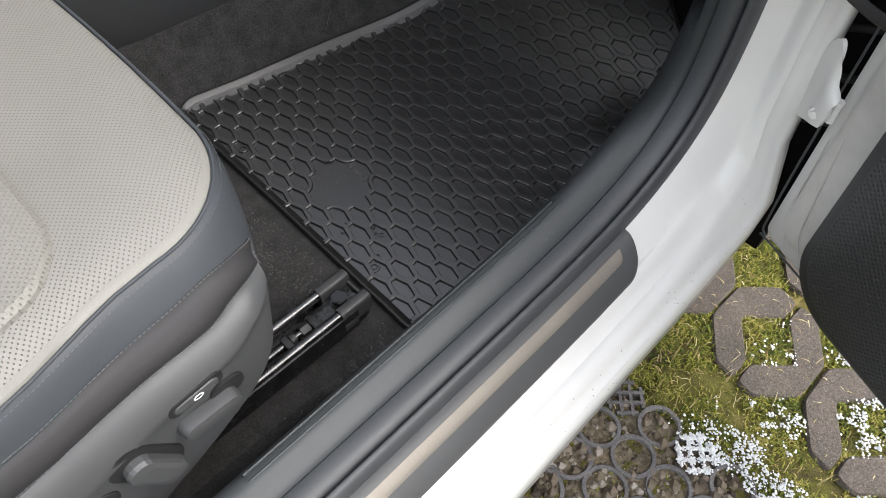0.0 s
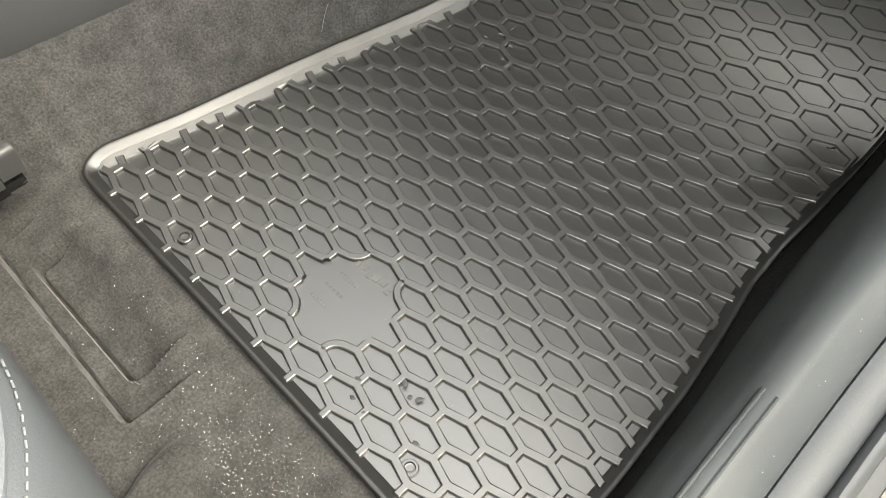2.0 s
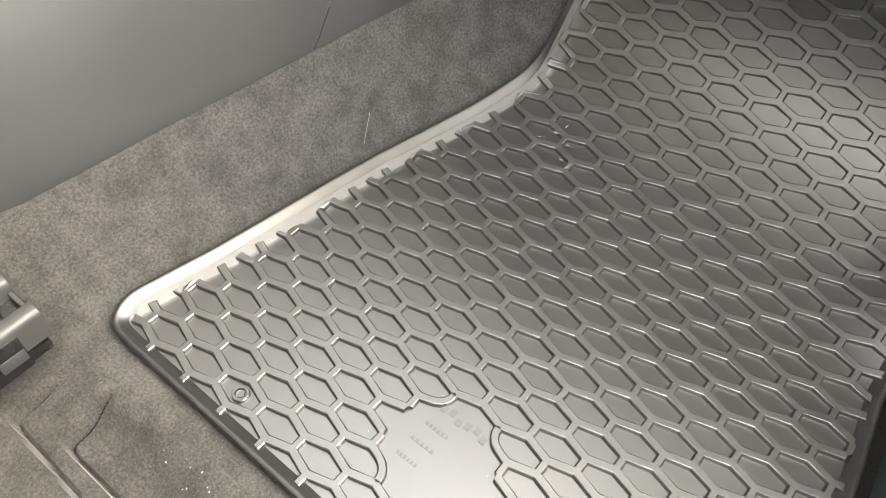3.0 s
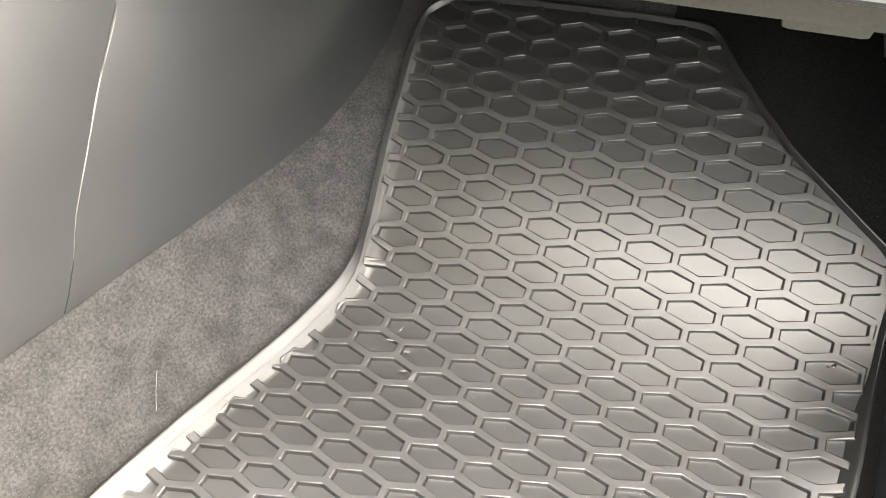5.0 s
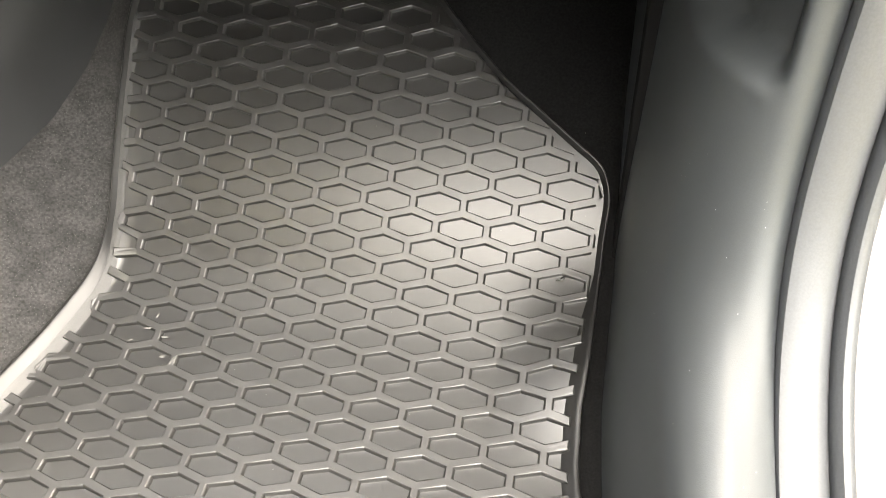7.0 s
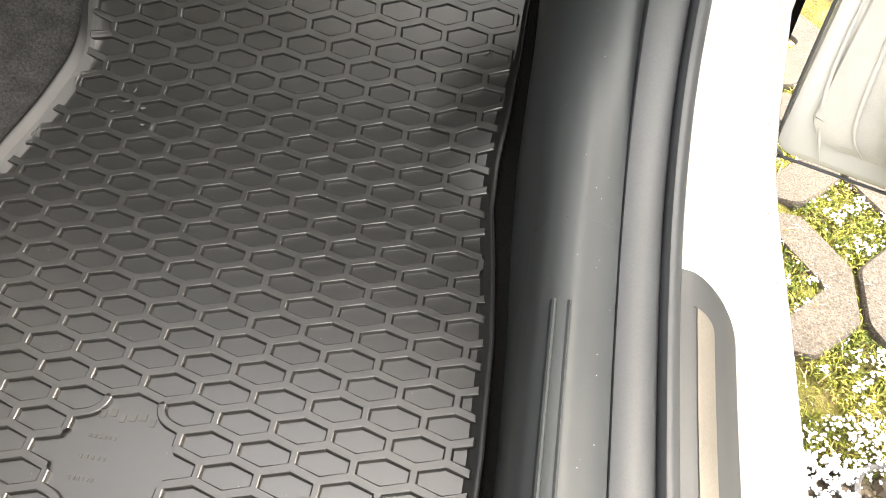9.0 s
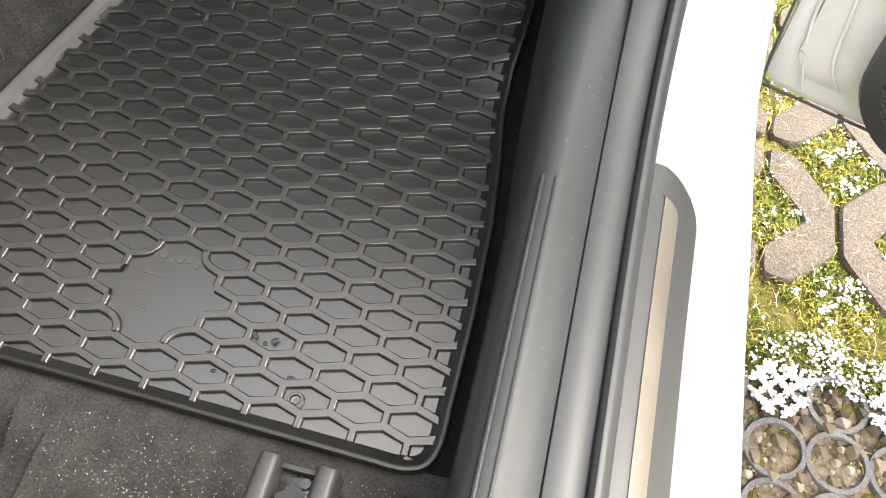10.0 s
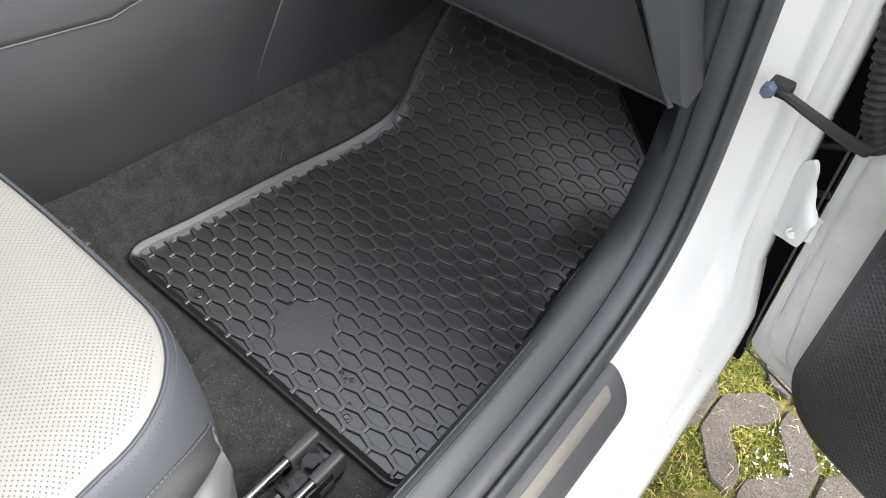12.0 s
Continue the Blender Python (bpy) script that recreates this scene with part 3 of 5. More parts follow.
def along(i, x, n):
    """The place at station i of the door opening, x across the car at the sill's middle and n into the opening."""
    p = OPENING[i] + OPEN_N[i] * n
    return (x + SKEW * p[0], p[0], p[1])


def station(y):
    return min(range(60), key=lambda i: abs(OPENING[i][0] - y))


def swept(profile, first=0, last=104, thick=0.0, close=False):
    rows = [[along(i, x, n) for x, n in profile] for i in range(first, last + 1)]
    return grid_mesh(rows, closed=close, thick=thick)


FOOT_LINE = [(0.113, 0.119, 0.0, -0.012), (0.116, 0.117, 0.1, -0.010), (0.126, 0.113, 0.19, -0.007), (0.145, 0.106, 0.27, -0.003), (0.178, 0.101, 0.36, 0.008), (0.225, 0.103, 0.46, 0.04),
             (0.285, 0.10, 0.55, 0.10), (0.36, 0.10, 0.60, 0.2), (0.5, 0.10, 0.62, 0.38), (0.75, 0.10, 0.62, 0.7), (1.1, 0.10, 0.62, 1.1)]


def fine_stations(rows):
    """Twice as many stations round the bend of the opening."""
    out = []
    for a, b in zip(rows, rows[1:]):
        out += [a, [tuple((np.array(p) + np.array(q)) / 2) for p, q in zip(a, b)]]
    return out + [rows[-1]]


def trim_rows():
    rows = []
    for i in range(105):
        y, z = OPENING[i]
        foot = np.array((0.119 - 0.02 * max(0, y), y, -0.012)) if z < 0.113 else lerp_table(FOOT_LINE, z)
        w = ease((z - 0.118) / 0.09)
        low = [foot + (np.array(along(i, 0.128, -0.016)) - foot) * t for t in (0, 0.2, 0.4, 0.6, 0.8)]
        flat = low + [np.array(along(i, x, n)) for x, n in ((0.128, -0.016), (0.133, 0.002), (0.139, 0.011), (0.146, 0.016), (0.154, 0.017), (0.163, 0.0135), (0.170, 0.0102), (0.176, 0.0062), (0.1788, 0.0028), (0.1792, -0.012))]
        end, before = np.array(along(i, 0.179, -0.007)), np.array(along(i, 0.152, 0.014))
        after = foot * 0.12 + np.array((0.104, before[1] + 0.034, before[2])) * 0.88
        out = []
        for k, p in enumerate(flat):
            t = k / 13
            t = min(t, 1.0)
            q = foot * (1 - t) ** 3 + 3 * after * t * (1 - t) ** 2 + 3 * before * t * t * (1 - t) + end * t ** 3
            if k == 14:
                q = np.array(along(i, 0.179, -0.012))
            out.append(tuple(p * (1 - w) + q * w))
        rows.append(out)
    return rows


sill = thing("sill_trim", "grey plastic door sill trim with two moulded ribs", "sill trim")


def pocketed(rows):
    """The trim's rows made finer, with the thumb pocket pressed in below the dashboard."""
    fine = [[Vector(p) for p in smooth_line(r[:14], 78)] + [Vector(r[14])] for r in rows]
    out = []
    for i, r in enumerate(fine):
        a, b = fine[max(0, i - 1)], fine[min(len(fine) - 1, i + 1)]
        row = []
        for j, p in enumerate(r):
            n = (b[j] - a[j]).cross(r[min(j + 1, 78)] - r[max(j - 1, 0)])
            n = n.normalized() if n.length > 0 else Vector((1, 0, 0))
            if n.x < 0:
                n = -n
            deep = 0.019 * ease((p.z - 0.288) / 0.018) * (1 - ease((p.z - 0.35) / 0.03)) * ease((0.023 - abs(p.x - 0.136)) / 0.014)
            row.append(tuple(p + n * deep))
        out.append(row)
    return out


part("cover", grid_mesh(pocketed(fine_stations(trim_rows()))), TRIM, sill)
for x in (0.1425, 0.1515):
    part("moulded_rib", swept([(x - 0.0022, 0.012), (x - 0.0012, 0.0175), (x, 0.0185), (x + 0.0012, 0.0175), (x + 0.0022, 0.012)], station(-0.31), station(0.150)), TRIM, sill)

seam_row = trim_rows()[station(0.202)]
part("joint_line", tube([np.array(p) + np.array((0, 0.003, 0.0002)) for p in seam_row[5:13]], 0.0007, 6), TRIM, sill)

strip = thing("weatherstrip", "black rubber door seal along the sill and pillar", "door seal")
part("flap", swept([(0.1793, -0.012), (0.1794, 0.0008), (0.1802, 0.0025), (0.1832, 0.0033), (0.188, 0.0037), (0.193, 0.0034), (0.198, 0.0020), (0.2025, -0.0008), (0.2050, -0.004), (0.2060, -0.012)]), SEAL, strip)
part("bulb", swept([(0.2052, -0.012), (0.2058, -0.0035), (0.2072, 0.0012), (0.2092, 0.0036), (0.2115, 0.0038), (0.2140, 0.0022), (0.2164, -0.0012), (0.2182, -0.006), (0.2192, -0.012), (0.2195, -0.02)]), SEAL, strip)

plate = thing("scuff_plate", "dark plastic sill plate with an aluminium strip", "sill plate")


def plate_sheet(inner, outer, y0, y1, round_len, height, lip):
    """A thin plate on the sill: straight inside, its far outer corner rounded, edges turned down."""
    rows = []
    for y in list(np.linspace(y0, y1 - round_len, 24)) + [y1 - round_len + round_len * math.sin(math.pi / 2 * k / 14) for k in range(1, 15)]:
        t = max(0.0, (y - (y1 - round_len)) / round_len)
        wide = inner + (outer - inner) * max(0.02, max(0.0, 1 - t ** 2.4) ** (1 / 2.4))
        xs = [inner, inner + 0.0005] + [inner + 0.0005 + (wide - 0.0035 - inner) * k / 5 for k in range(1, 5)] + [wide - 0.002, wide - 0.0006, wide, wide]
        drop = [lip, 0] + [0] * 4 + [0.0003, 0.0015, 0.003, lip + 0.004]
        rise = 0.75 * max(0.0, float(np.interp(y, [p[0] for p in OPENING[:64]], [p[1] for p in OPENING[:64]])) - 0.113)
        rows.append([(x + SKEW * y, y, height(x) - d + rise) for x, d in zip(xs, drop)])
    last = rows[-1]
    rows.append([(p[0], p[1] + 0.0005, p[2] - lip) for p in last])
    return grid_mesh(rows)


def plate_top(x):
    return 0.0985 - 2.6 * max(0, x - 0.226) ** 1.35


part("panel", plate_sheet(0.2175, 0.2615, -0.6, 0.200, 0.032, plate_top, 0.008), PLASTIC, plate)
part("metal_strip", plate_sheet(0.2302, 0.2445, -0.6, 0.176, 0.012, lambda x: plate_top(x) + 0.0008, 0.002), ALU, plate, "brushed aluminium strip")

def body_rows():
    rows = []
    for i in range(105):
        y, z = OPENING[i]
        if z < 0.117:
            out = np.array((0.321 - 0.029 * y, y, 0.006))
        else:
            key = [(0.117, 0.318, 0.1, 0.006), (0.126, 0.316, 0.2, 0.010), (0.145, 0.313, 0.30, 0.016), (0.178, 0.311, 0.37, 0.03), (0.225, 0.308, 0.405, 0.06), (0.285, 0.288, 0.41, 0.15),
                   (0.36, 0.284, 0.41, 0.28), (0.5, 0.284, 0.41, 0.46), (0.75, 0.284, 0.41, 0.74), (1.1, 0.28, 0.41, 1.1)]
            out = lerp_table(key, z)
        a, b = np.array(along(i, 0.214, -0.018)), np.array(along(i, 0.222, -0.024))
        n = np.array((0.25, OPEN_N[i][0], OPEN_N[i][1]))
        row = [tuple(a), tuple(b)]
        for t, up in ((0.10, 0.0), (0.22, 0.001), (0.30, 0.002), (0.33, 0.0058), (0.37, 0.0072), (0.42, 0.0064), (0.46, 0.0034), (0.52, 0.0022), (0.58, 0.0032), (0.62, 0.0080), (0.67, 0.0122), (0.73, 0.0130), (0.78, 0.0104), (0.82, 0.0076),
                      (0.86, 0.0088), (0.90, 0.0116), (0.94, 0.0110), (0.975, 0.006), (1.0, 0.0)):
            soft = 0.014 * math.sin(math.pi * min(1.0, max(0.0, (t - 0.35) / 0.65)))
            soft -= 0.006 * ease((t - 0.63) / 0.06) * ease((0.97 - t) / 0.1)
            up = up + (soft - up) * ease((z - 0.122) / 0.07)
            row.append(tuple(b + (out - b) * t + n * up))
        low = out + np.array((0.001, OPEN_N[i][0] * -0.02, OPEN_N[i][1] * -0.02 - 0.0))
        row += [tuple(low), tuple(out + np.array((-0.02, -OPEN_N[i][0] * 0.06, -OPEN_N[i][1] * 0.06))), tuple(out + np.array((-0.12, -OPEN_N[i][0] * 0.08, -OPEN_N[i][1] * 0.08)))]
        rows.append(row)
    return rows


shell = thing("car_body", "white painted car body with sill and door pillar", "car body")
part("sill_panel", grid_mesh(body_rows()), PAINT, shell)


def slab(name, lo, hi, mat_, parent, label=""):
    bm = bmesh.new()
    box(bm, lo, hi)
    return part(name, bm, mat_, parent, label, smooth=False)


# plain added panels close the cabin; unseen roof and walls shape the light
slab("unseen_roof", (-1.25, -1.7, 1.16), (-0.38, 0.05, 1.20), PALE_BOUNCE, shell, "unseen pale roof panel that shapes the light")
slab("unseen_far_side", (-1.3, -1.7, -0.1), (-1.25, 1.0, 0.55), PALE_BOUNCE, shell)
slab("unseen_rear_wall", (-1.25, -0.98, -0.1), (0.0, -0.93, 1.16), PLASTIC, shell)
# added dark slabs: they block stray light and stand in for footwell shade
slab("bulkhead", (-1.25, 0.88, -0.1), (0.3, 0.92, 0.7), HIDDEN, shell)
slab("side_blocker", (0.165, 0.475, -0.1), (0.20, 0.92, 0.74), HIDDEN, shell)
slab("dash_blocker", (-0.47, 0.505, 0.335), (0.20, 0.92, 0.35), HIDDEN, shell)
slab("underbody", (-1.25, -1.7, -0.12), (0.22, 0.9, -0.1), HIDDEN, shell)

# ---- centre console ----
console = thing("centre_console", "dark grey plastic centre console side beside the footwell", "console")


JOINT = [(0.10, 0.225), (0.125, 0.238), (0.151, 0.253), (0.178, 0.265), (0.229, 0.297), (0.258, 0.318), (0.294, 0.350), (0.62, 0.56)]


def joint_y(z):
    return float(lerp_table(JOINT, z)[0])


def console_x(y, z):
    """The console's side: upright below a crease that climbs forwards, leaning back above it, the front panel turned towards the seat."""
    sx, sz = lerp_table(SEAM, y)
    crease = 0.185 + 0.30 * (y + 0.05)
    lean = 0.03 * math.log1p(math.exp((z - crease) / 0.03))
    past = max(0.0, y - joint_y(z))
    turn = 0.22 * min(past, 0.22) * ease((z - sz - 0.01) / 0.16)
    return float(sx) + 0.004 - 0.03 * (z - float(sz)) - 0.36 * lean + turn


def console_panel(ys, front):
    """One sheet of the side, its meeting edge along the joint line."""
    rows = []
    for k, f in enumerate(ys):
        row = []
        for t in [-0.012, 0.0, 0.02, 0.05, 0.09, 0.13, 0.17, 0.21, 0.25, 0.29, 0.34, 0.40, 0.48, 0.56, 0.62]:
            z0 = float(lerp_table(SEAM, 0.25)[1])
            jy = joint_y(z0 + t)
            y = jy + 0.0006 + (0.88 - jy) * f if front else -0.9 + (jy - 0.0006 + 0.9) * f
            z = float(lerp_table(SEAM, y)[1]) + t
            for _ in range(3):
                jy = joint_y(z)
                y = jy + 0.0006 + (0.88 - jy) * f if front else -0.9 + (jy - 0.0006 + 0.9) * f
                z = float(lerp_table(SEAM, y)[1]) + t
            row.append((console_x(y, z) - (0.002 if t < 0 else 0), y, z))
        rows.append(row)
    return grid_mesh(rows, thick=0.003)


part("side_panel", console_panel([k / 60 for k in range(61)], False), CONSOLE, console)
part("front_panel", console_panel([(k / 40) ** 1.3 for k in range(41)], True), CONSOLE, console)
# thin pale tube standing in for the highlight along the panel joint
part("panel_edge_highlight", tube(smooth_line([(console_x(joint_y(z), z) + 0.0022, joint_y(z), z) for z in (0.150, 0.178, 0.214, 0.252, 0.29, 0.34)], 30), [0.0003 + 0.0007 * ease(k / 12) for k in range(31)], 6), PALE_EDGE, console, "pale line for the highlight on a console panel edge")
rows = []
for y in np.linspace(-0.9, 0.33, 60):
    rise = 0.30 * max(0.0, y - 0.10)
    rows.append([(console_x(y, z + rise) + dx, y, z + rise) for z, dx in ((0.296, -0.002), (0.297, 0.0035), (0.300, 0.0055), (0.306, 0.0062), (0.33, 0.006), (0.38, 0.004), (0.45, 0.0))])
part("armrest_pad", grid_mesh(rows), CONSOLE, console, "grey padded armrest edge")
part("armrest_piping", tube([(console_x(y, 0.298 + 0.30 * max(0.0, y - 0.10)) + 0.0050, y, 0.298 + 0.30 * max(0.0, y - 0.10)) for y in np.linspace(-0.9, 0.33, 60)], 0.0011, 6), PALE_EDGE, console, "pale piping under the armrest")
# ---- dashboard ----
dash = thing("glove_box", "dark grey plastic glove box above the footwell", "glove box")


def extrude_x(profile, x0, x1, n=2, shear=0.0, base=0.385):
    rows = [[(x + shear * (z - base), y, z) for y, z in profile] for x in np.linspace(x0, x1, n)]
    bm = grid_mesh(rows, closed=True)
    bm.verts.ensure_lookup_table()
    k = len(profile)
    cap(bm, bm.verts[:k]), cap(bm, bm.verts[-k:])
    return bm


part("lid", extrude_x([(0.4531, 0.7749), (0.3832, 0.6028), (0.3509, 0.4523), (0.3423, 0.377), (0.3423, 0.3576), (0.3477, 0.3501), (0.3584, 0.3458), (0.4, 0.336), (0.44, 0.326), (0.56, 0.33), (0.56, 0.775)],
                      -0.47, 0.1464, 3, -0.7, 0.350), DASH, dash)
part("lip", tube([(-0.47, 0.3450, 0.3528), (0.1, 0.3450, 0.3528), (0.1442, 0.3450, 0.3528)], 0.003, 8), PLASTIC_DARK, dash)
cover = thing("dash_end_cover", "grey plastic end cover of the dashboard beside the pillar", "trim panel")
END = [(0.40, 0.78), (0.335, 0.62), (0.302, 0.48), (0.293, 0.41), (0.294, 0.395), (0.303, 0.389), (0.34, 0.395), (0.50, 0.46), (0.55, 0.78)]
bm = grid_mesh([[(x + lean * (z - 0.385), y, z) for y, z in END] for x, lean in ((0.167, -0.62), (0.180, -0.36))], closed=True)
bm.verts.ensure_lookup_table()
cap(bm, bm.verts[:len(END)]), cap(bm, bm.verts[-len(END):])
part("cover", bm, PLASTIC, cover)
part("edge_strip", tube([(0.1655, 0.295, 0.388), (0.148, 0.297, 0.412), (0.118, 0.305, 0.460), (0.075, 0.315, 0.53), (0.03, 0.33, 0.60)], 0.0035, 8), TRIM, cover, "lighter grey edge strip")
top = thing("dashboard", "dark grey dashboard top that closes the footwell", "dashboard")
bm = bmesh.new()
box(bm, (-1.25, 0.42, 0.66), (0.20, 0.95, 0.74), 0.02)
part("top_pad", bm, PLASTIC_DARK, top)
bm = bmesh.new()
box(bm, (-1.25, 0.40, 0.30), (-0.47, 0.90, 0.66), 0.02)
part("driver_side", bm, PLASTIC_DARK, top)
pad = thing("under_dash_panel", "pale grey felt panel under the dashboard", "trim panel")
bm = bmesh.new()
box(bm, (-0.40, 0.437, 0.303), (0.078, 0.64, 0.320), 0.003)
part("felt_board", bm, PAD_FELT, pad)
bm = bmesh.new()
box(bm, (-0.034, 0.440, 0.2965), (0.014, 0.48, 0.310), 0.005)
part("clip_boss", bm, PAD_FELT, pad)
bm = bmesh.new()
box(bm, (0.078, 0.439, 0.302), (0.082, 0.64, 0.321), 0.001)
part("cut_edge", bm, FOAM_WHITE, pad, "white cut edge")
foam = thing("foam_block", "grey speckled sound foam above the footwell", "foam")
bm = bmesh.new()
box(bm, (0.030, 0.50, 0.262), (0.092, 0.60, 0.303), 0.006)
part("block", bm, FOAM, foam)
# ---- seat ----
seat = thing("passenger_seat", "cream perforated leatherette car seat with slate grey bolsters", "seat")


def plan(front, right, left, back, radius, z, n=14):
    """A rounded rectangle in plan at height z, from the rear right round the front to the rear left."""
    pts = [(right + 0.012, back)] + [(right + 0.012 - 0.010 * k / 8, -0.52 + (front - radius - 0.04 + 0.52) * k / 8) for k in range(9)]
    pts += [(right - radius + radius * math.cos(a), front - radius + radius * math.sin(a)) for a in [math.pi / 2 * k / n for k in range(n + 1)]]
    pts += [(right - radius + (left + radius - right + radius) * k / 6, front + 0.004 * math.sin(math.pi * k / 6)) for k in range(1, 6)]
    pts += [(left + radius - radius * math.sin(a), front - radius + radius * math.cos(a)) for a in [math.pi / 2 * k / n for k in range(n + 1)]]
    pts += [(left, back)]
    return [(x, y, z) for x, y in pts]


def seat_ring(z, front, right, radius):
    return [(x + flare(y, z) * ease((x + 0.16) / 0.16), y, z) for x, y, z in plan(front, right, -0.50 - (right - 0.032), -0.75, radius, z)]


def flare(y, z):
    """How far the cushion's upper edge swells outwards towards the rear."""
    return 0.026 * ease((-0.27 - y) / 0.16) * min(1.0, max(0.0, (z - 0.25) / 0.069))


SEAT = [(0.09, -0.183, 0.050, 0.10), (0.13, -0.164, 0.066, 0.12), (0.17, -0.156, 0.078, 0.13), (0.21, -0.152, 0.080, 0.125), (0.25, -0.150, 0.070, 0.112), (0.28, -0.147, 0.058, 0.112),
        (0.30, -0.1455, 0.048, 0.114), (0.312, -0.1465, 0.040, 0.112), (0.3185, -0.1495, 0.0335, 0.11), (0.319, -0.151, 0.0315, 0.11)]
bolster = part("bolster", grid_mesh([seat_ring(*r) for r in SEAT]), LEATHER, seat, "slate grey leatherette bolster")
TOP = [(0.3175, -0.1512, 0.0312, 0.11), (0.3205, -0.1535, 0.029, 0.11), (0.327, -0.162, 0.021, 0.105), (0.332, -0.176, 0.008, 0.10), (0.335, -0.20, -0.014, 0.09), (0.336, -0.23, -0.04, 0.075),
       (0.335, -0.27, -0.075, 0.06), (0.334, -0.33, -0.2, 0.02)]
# the sewn edge of the perforated cushion: narrow in front, wider along the side
SEW = [(0.3225, -0.1545, 0.0225, 0.108)]
part("border", grid_mesh([seat_ring(*r) for r in TOP[:2] + SEW]), FABRIC_PLAIN, seat, "smooth cream leatherette border")
part("cushion", grid_mesh([seat_ring(*r) for r in SEW + [(0.3275, -0.162, 0.014, 0.105), (0.332, -0.176, 0.004, 0.10)] + TOP[4:]]), FABRIC, seat, "cream perforated leatherette cushion")
INSERT = [(0.330, -0.3045, 0.0, 0.055), (0.338, -0.3050, -0.0005, 0.055), (0.3435, -0.310, -0.006, 0.05), (0.3455, -0.33, -0.03, 0.04), (0.345, -0.40, -0.15, 0.02)]
part("insert", grid_mesh([seat_ring(*r) for r in INSERT]), FABRIC_INSERT, seat, "cream insert with a woven line pattern")
seam_loop = [(x, y, z + 0.0004) for x, y, z in seat_ring(0.3185, -0.1492, 0.0336, 0.111)]
part("piping", tube(seam_loop, 0.0016, 8), LEATHER, seat)


def stitches(points, step, length, r):
    """A row of short thread stitches along a line."""
    pts = [Vector(p) for p in points]
    bm = bmesh.new()
    left = 0.0
    for a, b in zip(pts, pts[1:]):
        d = (b - a).length
        while left < d:
            p = a + (b - a) * (left / d)
            q = (b - a).normalized() * length / 2
            rod(bm, p - q, p + q, r, 5)
            left += step
        left -= d
    return bm


part("stitching", stitches([(x, y, z) for x, y, z in seat_ring(0.3135, -0.1455, 0.0385, 0.112)], 0.0048, 0.0030, 0.00048), THREAD, bolster, "grey thread stitching")
# the stitched side panel and the plastic shield below it
EDGE_TOP = [(0.042, -0.174, 0.262), (0.048, -0.198, 0.279), (0.052, -0.234, 0.289), (0.057, -0.28, 0.286), (0.061, -0.332, 0.285), (0.069, -0.383, 0.282), (0.076, -0.438, 0.278), (0.095, -0.75, 0.262)]
EDGE_LOW = [(0.043, -0.175, 0.259), (0.049, -0.183, 0.253), (0.064, -0.216, 0.258), (0.069, -0.255, 0.252), (0.072, -0.327, 0.250), (0.076, -0.391, 0.242), (0.080, -0.445, 0.237), (0.095, -0.75, 0.22)]


def bolster_x(y, z):
    """The outer surface of the bolster at y and z."""
    front, right, radius = (float(np.interp(z, [r[0] for r in SEAT], [r[k] for r in SEAT])) for k in (1, 2, 3))
    d = y - (front - radius)
    if d > 0:
        return right - radius + math.sqrt(max(1e-8, radius * radius - d * d))
    return right + 0.012 * min(1.0, -d / (front - radius + 0.75)) + flare(y, z)


hi_line, lo_line = smooth_line(EDGE_TOP, 40), smooth_line(EDGE_LOW, 40)
for k, p in enumerate(hi_line):
    p[0] = bolster_x(p[1], p[2]) + 0.0005
for k, p in enumerate(lo_line):
    p[0] = max(p[0] - 0.004, bolster_x(p[1], p[2]) + 0.001) if k > 4 else bolster_x(p[1], p[2]) + 0.0005
rows = []
for k, (p, q) in enumerate(zip(hi_line, lo_line)):
    puff = 0.0085 * ease(k / 8)
    rows.append([tuple(p + (q - p) * t + np.array((puff * math.sin(math.pi * t) + (-0.003 if t in (0, 1.0) else 0.003), 0, 0))) for t in (0, 0.06, 0.2, 0.35, 0.5, 0.65, 0.8, 0.94, 1.0)])
gusset = part("side_gusset", grid_mesh(rows), LEATHER_DARK, seat, "darker stitched leatherette gusset")
part("stitching", stitches([p + np.array((0.0030, 0, 0.002)) for p in hi_line], 0.0046, 0.0028, 0.0006), THREAD, gusset, "grey thread stitching")
part("stitching", stitches([p + np.array((0.0058, 0, 0.0030)) for p in lo_line], 0.0046, 0.0028, 0.0006), THREAD, gusset, "grey thread stitching")
SHIELD_LOW = [(0.040, -0.180, 0.225), (0.066, -0.192, 0.196), (0.080, -0.206, 0.168), (0.087, -0.235, 0.138), (0.089, -0.28, 0.110), (0.089, -0.34, 0.078), (0.088, -0.43, 0.045), (0.085, -0.75, 0.02)]
low_line = smooth_line(SHIELD_LOW, 40)
rows = []
for k, (p, q) in enumerate(zip(lo_line, low_line)):
    rows.append([tuple(p + (q - p) * t + np.array((dx * (0.35 + 0.65 * ease(k / 12)), 0, 0))) for t, dx in ((0, -0.002), (0.02, 0.005), (0.06, 0.011), (0.13, 0.0165), (0.21, 0.0190), (0.245, 0.0192), (0.27, 0.0178), (0.36, 0.0150), (0.52, 0.0125), (0.75, 0.0070), (0.93, 0.002), (0.98, 0), (1.0, -0.006))] + [tuple(q + np.array((-0.03, -0.004, 0.004)))])
part("side_shield", grid_mesh(rows), PLASTIC, seat, "dark grey plastic seat shield")


